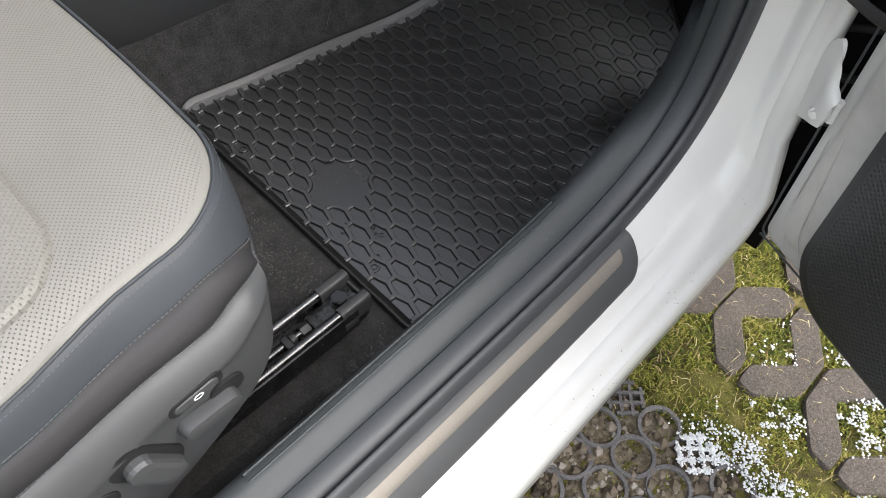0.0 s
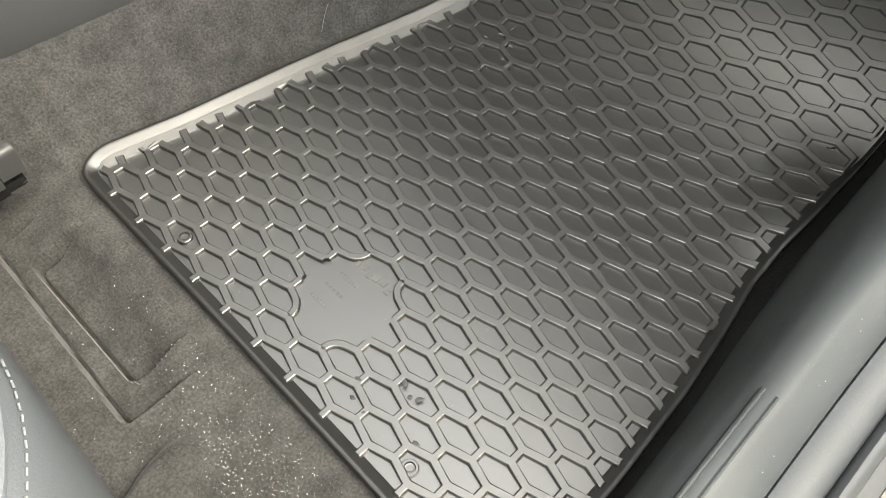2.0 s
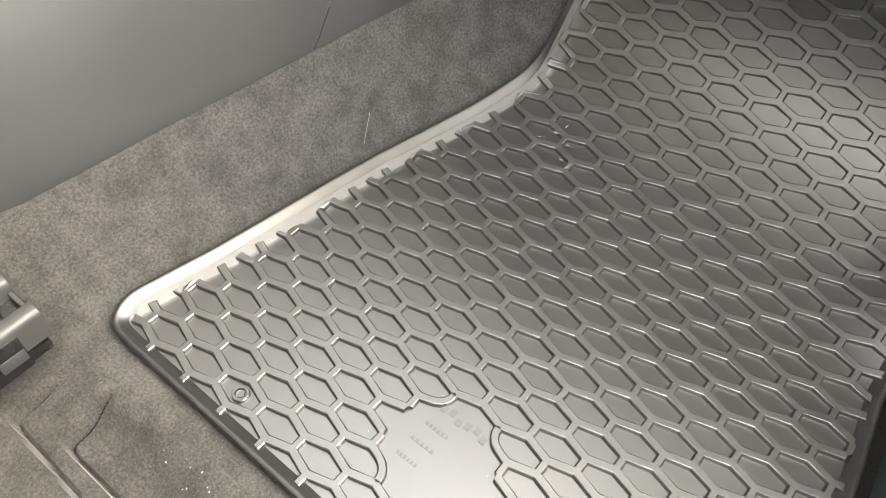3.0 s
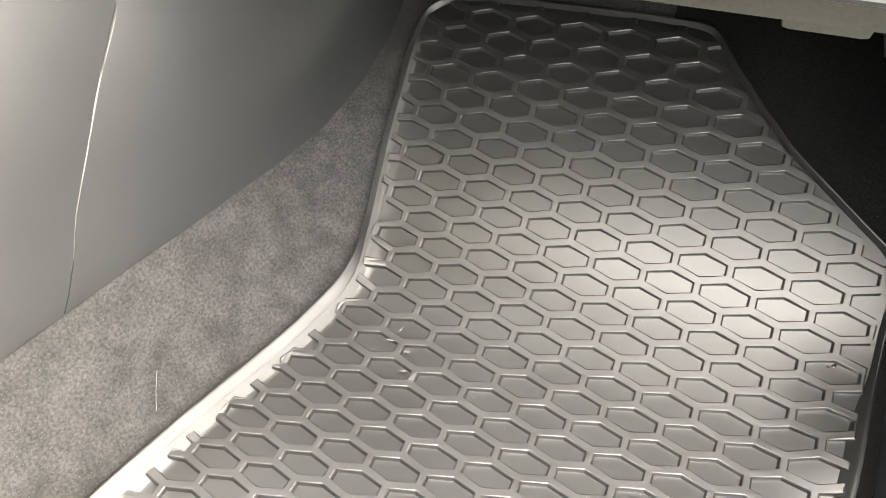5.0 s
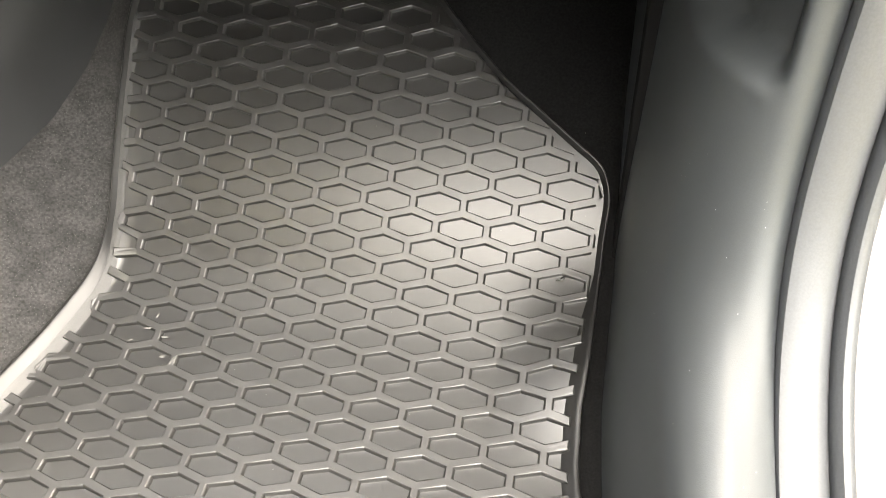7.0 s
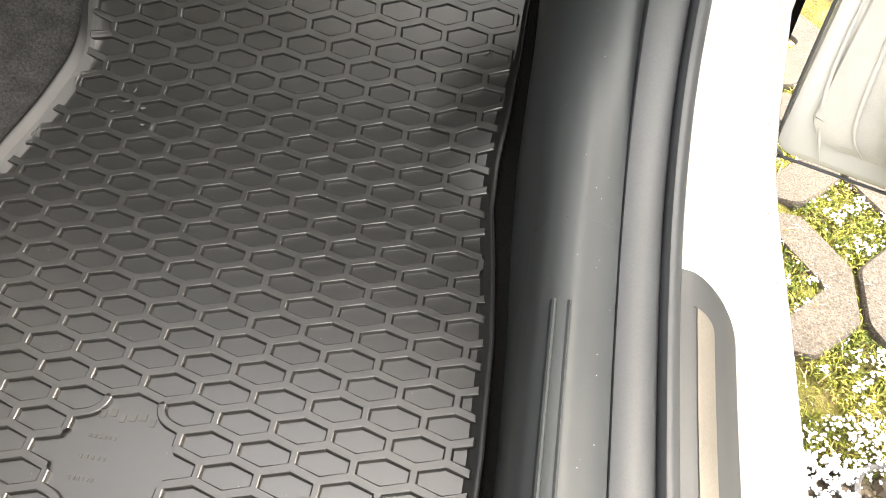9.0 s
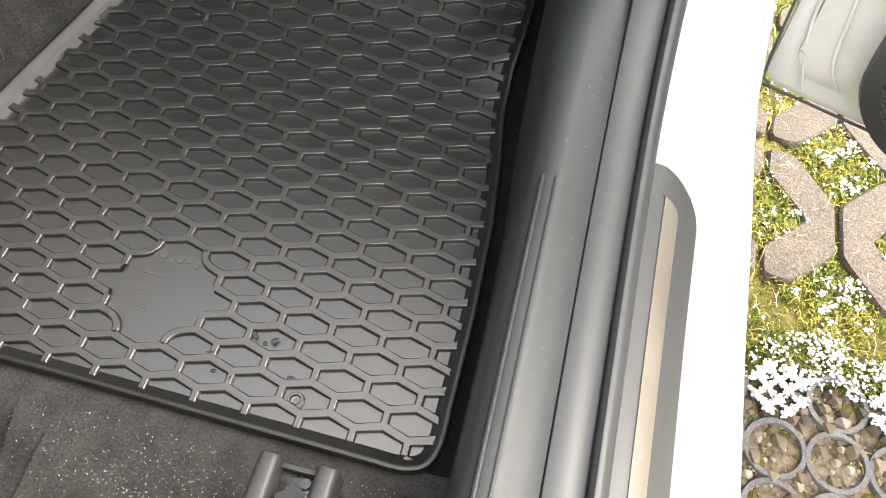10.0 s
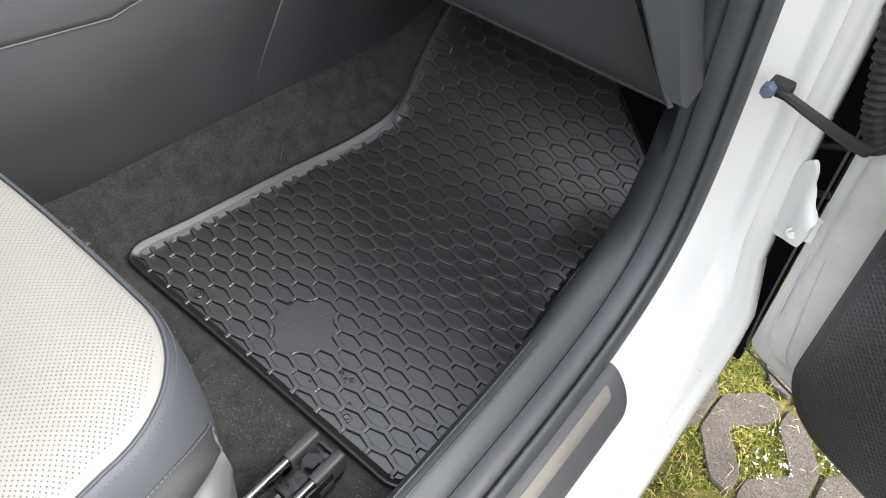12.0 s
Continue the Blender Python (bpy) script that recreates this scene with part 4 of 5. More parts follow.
def rounded_pad(bm, m, a, b, thick, taper=0.8, n=8):
    """A pill-shaped pad of length a and width b in the local yz plane, raised along x."""
    ring = []
    for k in range(2 * n):
        ang = math.pi * (k - n / 2 + 0.5) / n
        ring.append((math.cos(ang) * b / 2 + (a - b) / 2 * (1 if math.cos(ang) > 0 else -1), math.sin(ang) * b / 2))
    rows = []
    for h, f in ((-0.002, 1.0), (thick * 0.55, 1.0), (thick * 0.9, 0.93), (thick, taper)):
        rows.append([m @ Vector((h, u * f, v * f)) for u, v in ring])
    g = grid_mesh(rows, closed=True)
    g.verts.ensure_lookup_table()
    cap(g, g.verts[-2 * n:])
    me = bpy.data.meshes.new("pad")
    g.to_mesh(me)
    g.free()
    bm.from_mesh(me)
    bpy.data.meshes.remove(me)
    return bm


# flat black pads stand in for the shade in the switch recesses
for name, at, size, tilt, mat_, h, taper in (("switch_groove_shade", (0.0955, -0.2935, 0.2145), (0.057, 0.0175), 5, BLACK_SHADE_PLASTIC, 0.0012, 0.99), ("lumbar_switch", (0.0960, -0.2935, 0.2145), (0.046, 0.0125), 5, PLASTIC, 0.0022, 0.86),
                                            ("recline_socket_shade", (0.0945, -0.266, 0.188), (0.036, 0.024), -2, BLACK_SHADE_PLASTIC, 0.0015, 0.98), ("recline_switch", (0.0960, -0.2905, 0.180), (0.062, 0.021), -2, PLASTIC, 0.013, 0.62),
                                            ("slide_recess_shade", (0.0965, -0.357, 0.172), (0.086, 0.042), -60, BLACK_SHADE_PLASTIC, 0.0015, 0.98), ("slide_switch", (0.0980, -0.354, 0.163), (0.072, 0.028), -62, PLASTIC, 0.012, 0.6),
                                            ("memory_recess_shade", (0.0965, -0.405, 0.163), (0.034, 0.028), -40, BLACK_SHADE_PLASTIC, 0.002, 0.9)):
    switch = part(name, rounded_pad(bmesh.new(), pose(*at, tilt, 0, 0), *size, h, taper, 5 if taper < 0.6 else 8), mat_, seat, smooth=taper > 0.6)
    if name == "lumbar_switch":
        lumbar = switch
bm = tube([pose(0.0986, -0.2925, 0.2145, 5, 0, 0) @ Vector((0, 0.0048 * math.cos(a), 0.0028 * math.sin(a))) for a in [2 * math.pi * k / 10 for k in range(10)]], 0.0005, 5, closed=True)
part("switch_mark", bm, SNOW, lumbar, "small white switch symbol")

# ---- seat rails ----
rail = thing("seat_rail", "oiled steel seat rail with grey plastic end caps", "seat rail", "seat rails")
bm = bmesh.new()
box(bm, (0.006, -0.75, 0.030), (0.057, -0.068, 0.040), 0.001)
box(bm, (0.004, -0.75, 0.030), (0.009, -0.085, 0.066), 0.001)
box(bm, (0.0545, -0.75, 0.030), (0.0595, -0.085, 0.066), 0.001)
part("channel", bm, STEEL, rail)
bm = bmesh.new()
box(bm, (0.0195, -0.135, 0.040), (0.0445, -0.069, 0.058), 0.002)
part("mounting_plate", bm, WET_STEEL, rail, "greasy black mounting plate")
for x in (0.0125, 0.0515):
    runner = part("runner", rod(bmesh.new(), (x, -0.75, 0.067), (x, -0.075, 0.067), 0.0062, 16), STEEL, rail)
    ring = []
    for k in range(15):
        a = math.pi * k / 14
        ring.append((x + 0.0076 * math.copysign(abs(math.cos(a)) ** 0.6, math.cos(a)), 0.066 + 0.0090 * math.sin(a) ** 0.7))
    ring = [(x + 0.0076, 0.046)] + ring + [(x - 0.0076, 0.046)]
    rows = [[(x + (u - x) * f, y, 0.062 + (v - 0.062) * f) for u, v in ring] for y, f in ((-0.107, 0.82), (-0.107, 1.0), (-0.075, 1.0), (-0.0655, 0.99), (-0.0640, 0.96), (-0.0635, 0.85))]
    g = grid_mesh(rows, closed=True)
    g.verts.ensure_lookup_table()
    cap(g, g.verts[-len(ring):])
    part("end_cap", g, CAP_PLASTIC, runner, "grey plastic end cap")
part("cross_tab", box(bmesh.new(), (0.019, -0.0690, 0.046), (0.045, -0.0655, 0.064), 0.001), CAP_PLASTIC, rail)
part("side_tab", box(bmesh.new(), (0.0585, -0.106, 0.040), (0.0600, -0.086, 0.052), 0.0005), CAP_PLASTIC, rail)
bm = bmesh.new()
rod(bm, (0.032, -0.091, 0.056), (0.032, -0.091, 0.0605), 0.0112, 24)
rod(bm, (0.032, -0.091, 0.060), (0.032, -0.091, 0.0680), 0.0100, 6)
rod(bm, (0.032, -0.091, 0.0680), (0.032, -0.091, 0.0690), 0.0080, 20)
part("hex_bolt", bm, WET_BOLT, rail, "glossy black hex bolt")
bm = bmesh.new()
rod(bm, (0.032, -0.77, 0.056), (0.032, -0.142, 0.056), 0.0042, 12)
for k in range(60):
    y = -0.15 - 0.004 * k
    rod(bm, (0.032, y, 0.056), (0.032, y - 0.0018, 0.056), 0.0052, 10)
part("lead_screw", bm, STEEL, rail, "oiled threaded lead screw")
bm = bmesh.new()
rod(bm, (0.032, -0.150, 0.056), (0.032, -0.138, 0.056), 0.0085, 6)
rod(bm, (0.032, -0.165, 0.056), (0.032, -0.158, 0.056), 0.0075, 12)
box(bm, (0.026, -0.175, 0.046), (0.044, -0.166, 0.064), 0.002)
part("screw_nut", bm, BLACK_SHADE_PLASTIC, rail)
bm = bmesh.new()
for k in range(26):
    y = -0.17 - 0.009 * k
    box(bm, (0.0205, y, 0.0395), (0.0245, y + 0.005, 0.0425))
part("tooth_strip", bm, STEEL, rail, smooth=False)
part("stud", rod(bmesh.new(), (0.038, -0.0745, 0.057), (0.038, -0.0745, 0.0605), 0.0034, 12), STEEL, rail)
rail.location = (-0.003, 0.002, 0.0)
copy_thing(rail, Matrix.Translation((-0.470, 0.0, 0.0)))

# ---- open door with hinge and check strap ----
DOOR = Matrix.Translation((0.31, 0.43, 0)) @ Matrix.Rotation(radians(-20), 4, "Z")
door = thing("open_car_door", "open white car door with a black inner panel", "door")


def rounded_plate(corner, right, topz, radius, y0, y1, n=12, soft=0.008):
    """A plate in the door's own xz plane: lower left corner rounded, from depth y0 to y1, with soft edges on the y1 side."""
    x0, z0 = corner
    ring = [(x0 + radius - radius * math.cos(a), z0 + radius - radius * math.sin(a)) for a in [math.pi / 2 * k / n for k in range(n + 1)]]
    ring = [(x0, topz)] + [(x0, topz + (z0 + radius - topz) * k / 6) for k in range(1, 6)] + ring + [(x0 + radius + (right - x0 - radius) * k / 6, z0 - 0.02 * k / 6) for k in range(1, 6)] + [(right, z0 - 0.02), (right, topz)]
    cx, cz = (x0 + right) / 2, (z0 + topz) / 2
    rows = []
    for y, d in ((y0, 0.0), (y1 + soft, 0.0), (y1 + soft * 0.3, soft * 0.25), (y1, soft)):
        row = []
        for x, z in ring:
            u = (max(0, min(1, (x - x0) / 0.1)), 0)
            fx = 1 if x < cx else -1
            fz = 1 if z < cz else -1
            row.append((x + d * fx * (1 if x < x0 + radius or x == right else 0), y, z + d * fz * (1 if z < z0 + radius or z == topz else 0)))
        rows.append(row)
    g = grid_mesh(rows, closed=True)
    g.verts.ensure_lookup_table()
    k = len(ring)
    cap(g, g.verts[:k]), cap(g, g.verts[-k:])
    g.transform(DOOR)
    return g


part("door_shell", rounded_plate((0.012, 0.0), 1.0, 0.78, 0.018, 0.10, -0.012, soft=0.010), PAINT, door)
part("folded_edge", rounded_plate((0.030, 0.028), 0.98, 0.76, 0.03, -0.006, -0.020, soft=0.012), PAINT_GREYER, door, "greyer stained folded inner edge")
for line in ([(0.026, -0.013, 0.20), (0.030, -0.015, 0.10), (0.040, -0.016, 0.05), (0.052, -0.016, 0.012)], [(0.046, -0.020, 0.22), (0.056, -0.021, 0.12), (0.064, -0.021, 0.06), (0.080, -0.021, 0.034)]):
    part("pressed_bead", tube([DOOR @ Vector(p) for p in smooth_line(line, 24)], [0.0004 + 0.0016 * math.sin(math.pi * k / 24) for k in range(25)], 10), PAINT_GREYER, door)
inner = part("inner_panel", rounded_plate((0.088, 0.004), 0.97, 0.76, 0.085, -0.02, -0.050, soft=0.012), PLASTIC_DARK, door, "black grained inner door panel")
part("speaker_grille", rounded_plate((0.103, 0.022), 0.95, 0.74, 0.078, -0.03, -0.0515, soft=0.003), GRILLE, inner, "black perforated grille")
g = tube([DOOR @ Vector(p) for p in smooth_line([(0.012, -0.014, 0.60), (0.010, -0.016, 0.3), (0.012, -0.016, 0.05), (0.022, -0.017, 0.008), (0.06, -0.016, 0.004), (0.5, -0.014, 0.0), (0.98, -0.014, 0.0)], 60)], 0.0015, 8)
part("edge_seal", g, SEAL, door, "black rubber edge seal")

hinge = thing("door_hinge", "white painted steel door hinge between pillar and door", "hinge")
# the leaf: a pressed plate bent from the pillar to the door, with an upper horn
LEAF = [[(0.268, 0.424, 0.212), (0.272, 0.420, 0.250), (0.276, 0.414, 0.285), (0.283, 0.410, 0.305)],
        [(0.284, 0.412, 0.208), (0.286, 0.408, 0.252), (0.289, 0.404, 0.292), (0.292, 0.402, 0.325)],
        [(0.298, 0.402, 0.214), (0.299, 0.398, 0.250), (0.300, 0.396, 0.285), (0.300, 0.398, 0.316)],
        [(0.308, 0.392, 0.222), (0.310, 0.388, 0.246), (0.309, 0.388, 0.268), (0.306, 0.394, 0.286)],
        [(0.318, 0.388, 0.226), (0.321, 0.384, 0.244), (0.320, 0.384, 0.258), (0.316, 0.390, 0.266)]]
lines = [smooth_line(r, 10) for r in LEAF]
leaf = part("leaf", grid_mesh([[tuple(p) for p in smooth_line([l[k] for l in lines], 14)] for k in range(11)], thick=0.006), PAINT, hinge)
bm = bmesh.new()
rod(bm, (0.322, 0.393, 0.232), (0.322, 0.393, 0.262), 0.0050, 14)
part("pin", bm, PAINT, hinge)
bm = bmesh.new()
rod(bm, (0.304, 0.398, 0.236), (0.306, 0.386, 0.237), 0.0075, 16)
rod(bm, (0.305, 0.390, 0.236), (0.3065, 0.382, 0.237), 0.005, 6)
part("hinge_bolt", bm, PAINT, leaf)
strap = thing("check_strap", "black steel door check strap bolted to the pillar", "check strap")
g = tube(smooth_line([(0.236, 0.338, 0.424), (0.258, 0.336, 0.420), (0.285, 0.342, 0.408), (0.312, 0.358, 0.390), (0.330, 0.375, 0.376)], 24), [0.0042 + 0.0026 * k / 24 for k in range(25)], 8)
part("strap_arm", g, BLACK_SHADE_PLASTIC, strap)
bm = bmesh.new()
box(bm, (0.232, 0.334, 0.416), (0.254, 0.350, 0.431), 0.004)
part("bracket", bm, BLACK_SHADE_PLASTIC, strap)
bm = bmesh.new()
rod(bm, (0.236, 0.336, 0.424), (0.236, 0.325, 0.424), 0.0068, 6)
rod(bm, (0.236, 0.326, 0.424), (0.236, 0.323, 0.424), 0.005, 16)
part("pillar_bolt", bm, BLUE_STEEL, strap, "blue-grey zinc bolt head")
bellows = thing("cable_bellows", "black corrugated rubber cable sleeve between pillar and door", "cable sleeve")
line = smooth_line([(0.289, 0.41, 0.52), (0.301, 0.406, 0.468), (0.3125, 0.402, 0.428), (0.322, 0.398, 0.395), (0.338, 0.397, 0.368)], 72)
part("sleeve", tube(line, [0.0108 if (k // 2) % 2 else 0.0132 for k in range(73)], 14), BLACK_SHADE_PLASTIC, bellows)
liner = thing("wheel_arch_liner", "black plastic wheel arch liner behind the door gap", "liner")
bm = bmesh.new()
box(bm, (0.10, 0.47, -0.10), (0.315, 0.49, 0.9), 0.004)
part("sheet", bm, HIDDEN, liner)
for z in (0.12, 0.19, 0.26):
    part("pressed_rib", rod(bmesh.new(), (0.20, 0.468, z), (0.314, 0.468, z + 0.05), 0.005, 10), BLACK_SHADE_PLASTIC, liner)

# ---- small details on the mat and carpet ----
def eyelet(x, s):
    """A raised ring of a mat fastener."""
    rows = []
    for r, h in ((0.0072, -0.0004), (0.0068, 0.0026), (0.0062, 0.0031), (0.0046, 0.0031), (0.0040, 0.0012), (0.0028, 0.0010), (0.0026, 0.0018), (0.0004, 0.0018)):
        rows.append([on_floor(x + r * math.cos(a), s + r * math.sin(a), h) for a in [2 * math.pi * k / 20 for k in range(20)]])
    return grid_mesh(rows, closed=True)


for x, s in ((-0.0075, -0.0035), (-0.293, 0.0)):
    part("fastener_eyelet", eyelet(x, s), RUBBER, mat)


def blot(rng, x, s, size, h, n=9, stretch=1.0, turn=0.0):
    """A small uneven flat patch on the mat."""
    bm = bmesh.new()
    ring = []
    for k in range(n):
        a = 2 * math.pi * k / n
        r = size * rng.uniform(0.45, 1.0)
        u, v = r * math.cos(a) * stretch, r * math.sin(a)
        ring.append(bm.verts.new(on_floor(x + u * math.cos(turn) - v * math.sin(turn), s + u * math.sin(turn) + v * math.cos(turn), h)))
    mid = bm.verts.new(on_floor(x, s, h + 0.0004))
    for k in range(n):
        bm.faces.new((ring[k], ring[(k + 1) % n], mid))
    return bm


def joined(meshes):
    out = bmesh.new()
    for g in meshes:
        me = bpy.data.meshes.new("piece")
        g.to_mesh(me)
        g.free()
        out.from_mesh(me)
        bpy.data.meshes.remove(me)
    return out


rng = random.Random(4)
spots = [(-0.058, 0.041, 0.0035, 2.6, -0.8), (-0.048, 0.036, 0.003, 1.4, 0.3), (-0.040, 0.039, 0.0035, 1.6, 0.9), (-0.046, 0.052, 0.003, 2.4, 0.1), (-0.036, 0.028, 0.003, 1.5, 0.5), (-0.085, 0.017, 0.004, 1.8, 0.2),
         (-0.079, 0.004, 0.003, 1.4, 0.4), (-0.063, 0.001, 0.0035, 1.2, 0.9), (-0.016, 0.012, 0.004, 1.4, 0.1), (0.064, 0.458, 0.0022, 1.5, 0.6), (0.060, 0.456, 0.0012, 2.2, 0.2)]
tagged(part("grime_spots", joined([blot(rng, x, s, 0.8 * r, RIDGE - 0.0002 if r > 0.0033 else 0.0008, 9, st, tu) for x, s, r, st, tu in spots]), GRIME), "glossy black grime spots on the rubber mat", "grime", kind="stuff")
marks = [(-0.257, 0.390, 0.0016, 3.0, 1.4), (-0.262, 0.378, 0.0018, 2.6, 0.2), (-0.245, 0.372, 0.0014, 3.4, 0.1), (-0.231, 0.352, 0.0017, 3.2, 1.3), (-0.24, 0.355, 0.0013, 2.5, 0.2), (-0.272, 0.366, 0.0012, 2.3, 0.6)]
tagged(part("scratch_marks", joined([blot(rng, x, s, r, RIDGE + 0.0001, 9, st, tu) for x, s, r, st, tu in marks]), SCRATCH), "pale scratches on the mat's raised relief", "scratches", kind="stuff")
# moulded lines of writing, too faint to read
bm = bmesh.new()
for row, (w, n) in enumerate(((0.046, 6), (0.022, 6), (0.022, 5), (0.020, 6))):
    for k in range(n):
        x = -0.170 - row * 0.001 + w * k / n
        s = 0.087 - row * 0.0155
        p = [on_floor(x + u, s + v + (0.002 if row == 0 else 0) * math.sin(k * 2.1), h) for h in (0, 0.0005) for u, v in ((0, 0), (w / n * 0.62, 0), (w / n * 0.62, 0.0028 + 0.003 * (row == 0)), (0, 0.0028 + 0.003 * (row == 0)))]
        vs = [bm.verts.new(q) for q in p]
        for f in ((4, 5, 6, 7), (0, 1, 5, 4), (1, 2, 6, 5), (2, 3, 7, 6), (3, 0, 4, 7)):
            bm.faces.new([vs[i] for i in f])
part("moulded_lettering", bm, RUBBER_LIT_WORN, mat, "pale worn moulded lettering", smooth=False)


def hair(name, points, r, label):
    tagged(part(name, tube(smooth_line(points, 16), r, 5), HAIR), label, "hair")


hair("loose_hair", [(-0.394, 0.258, 0.050), (-0.390, 0.252, 0.049), (-0.386, 0.244, 0.042), (-0.384, 0.238, 0.031)], 0.00022, "pale loose hair stuck to the carpet wall")


def carpet_z(x, y):
    hit = scene.ray_cast(bpy.context.evaluated_depsgraph_get(), Vector((x, y, 0.06)), Vector((0, 0, -1)))
    return hit[1].z if hit[0] else -0.007


bpy.context.view_layer.update()
verts, faces = [], []
for k in range(2700):
    if k < 1300:
        x, y = rng.triangular(-0.33, 0.12, 0.02), -0.05 - abs(rng.gauss(0, 0.055))
        if rng.random() < 0.45:
            x, y = rng.gauss(-0.07, 0.05), rng.gauss(-0.095, 0.02)
    else:
        x, y = rng.gauss(0.094, 0.018), rng.gauss(-0.135, 0.055)
    if y > -0.045 or (-0.002 < x < 0.07 and y < -0.06):
        continue
    z = floor_z(y) - 0.004 
    if k >= 1300:
        z = carpet_z(x, y) - 0.0037
    a, r = rng.uniform(0, 6.28), 0.00014 + 0.00042 * rng.random() ** 2.5
    ln = r * rng.choice((0.7, 0.8, 1.0, 1.2, 1.6))
    o = len(verts)
    for u, v, w in ((-ln, -r * 0.5, 0), (ln, -r * 0.5, 0), (ln, r * 0.5, 0), (-ln, r * 0.5, 0), (0, 0, r)):
        verts.append((x + u * math.cos(a) - v * math.sin(a), y + u * math.sin(a) + v * math.cos(a), z + 0.004 + w))
    faces += [(o, o + 1, o + 4), (o + 1, o + 2, o + 4), (o + 2, o + 3, o + 4), (o + 3, o, o + 4)]
me = bpy.data.meshes.new("lint_specks")
me.from_pydata(verts, [], faces)
me.materials.append(LINT)
tagged(new("lint_specks", me), "pale lint and sand specks on the carpet", "lint", kind="stuff")



def speck_mesh(name, places, mat_, label, category):
    """Tiny faceted specks; places holds (point, normal, radius)."""
    vs, fs = [], []
    for p, n, r in places:
        n = Vector(n).normalized()
        u = n.orthogonal().normalized()
        v = n.cross(u)
        o = len(vs)
        a0 = rng.uniform(0, 6.28)
        for k in range(5):
            w = r * rng.uniform(0.6, 1.2)
            vs.append(tuple(Vector(p) + (u * math.cos(a0 + k * 1.257) + v * math.sin(a0 + k * 1.257)) * w + n * 0.0001))
        vs.append(tuple(Vector(p) + n * (0.0001 + 0.5 * r)))
        fs += [(o + k, o + (k + 1) % 5, o + 5) for k in range(5)]
    me = bpy.data.meshes.new(name)
    me.from_pydata(vs, [], fs)
    me.materials.append(mat_)
    return tagged(new(name, me), label, category, kind="stuff")


sill_rows, cover_rows = body_rows(), trim_rows()
places = []
for _ in range(130):
    i = rng.randrange(20, 62)
    j = rng.choice((13, 14, 15, 16, 17, 18, 18, 19, 19))
    p, q, k = Vector(sill_rows[i][j]), Vector(sill_rows[i + 1][j]), Vector(sill_rows[i][j + 1])
    at = p + (q - p) * rng.random() + (k - p) * rng.random()
    n = (q - p).cross(k - p)
    places.append((at, n if n.z > 0 else -n, rng.choice((0.0003, 0.0004, 0.0006, 0.0010))))
speck_mesh("dirt_specks", places, PEBBLE, "brown dirt specks on the white sill", "dirt")
places = []
for _ in range(150):
    i, j = rng.randrange(24, 70), rng.randrange(2, 12)
    p, q, k = Vector(cover_rows[i][j]), Vector(cover_rows[i + 1][j]), Vector(cover_rows[i][j + 1])
    n = (q - p).cross(k - p)
    places.append((p + (q - p) * rng.random() + (k - p) * rng.random(), n if n.z > 0 else -n, rng.choice((0.0002, 0.0003, 0.0004))))
for _ in range(160):
    x, s = rng.uniform(-0.33, 0.08), rng.uniform(0.0, 0.62)
    places.append((on_floor(x, s, 0.0001), (0, 0, 1), rng.choice((0.0002, 0.0003, 0.0004))))
speck_mesh("dust_specks", places, LINT, "pale dust specks on the mat and sill trim", "dust")

# ---- ground: chevron pavers round square moss cells, then a plastic grass grid ----
GROUND = -0.25
CELL0, P, Q = Vector((0.404, 0.464)), Vector((0.091, -0.122)), Vector((0.094, 0.0925))
GRID_Y = 0.245


def lattice(i, j):
    return CELL0 + P * i + Q * j


bm = bmesh.new()
n = 100
rows = []
for a in range(n + 1):
    rows.append([(0.15 + 0.75 * b / n, -0.45 + 1.4 * a / n, GROUND - 0.012 + 0.007 * noise.noise((b * 0.35, a * 0.6, 1)) + 0.005 * noise.noise((b * 0.9, a * 1.6, 5))) for b in range(n + 1)])
g = grid_mesh(rows)
ring_out = [g.verts.new((x, y, GROUND - 0.014)) for x, y in ((-60, -60), (60, -60), (60, 60), (-60, 60))]
g.verts.ensure_lookup_table()
corner = [g.verts[0], g.verts[n], g.verts[(n + 1) * (n + 1) - 1], g.verts[(n + 1) * n]]
side = [[g.verts[k] for k in range(n + 1)], [g.verts[(n + 1) * k + n] for k in range(n + 1)], [g.verts[(n + 1) * n + k] for k in range(n, -1, -1)], [g.verts[(n + 1) * k] for k in range(n, -1, -1)]]
for k in range(4):
    g.faces.new([ring_out[k], ring_out[(k + 1) % 4]] + side[k][::-1])
ground = tagged(part("ground", g, MOSS), "mossy soil ground between the paving stones", "ground", kind="structure")


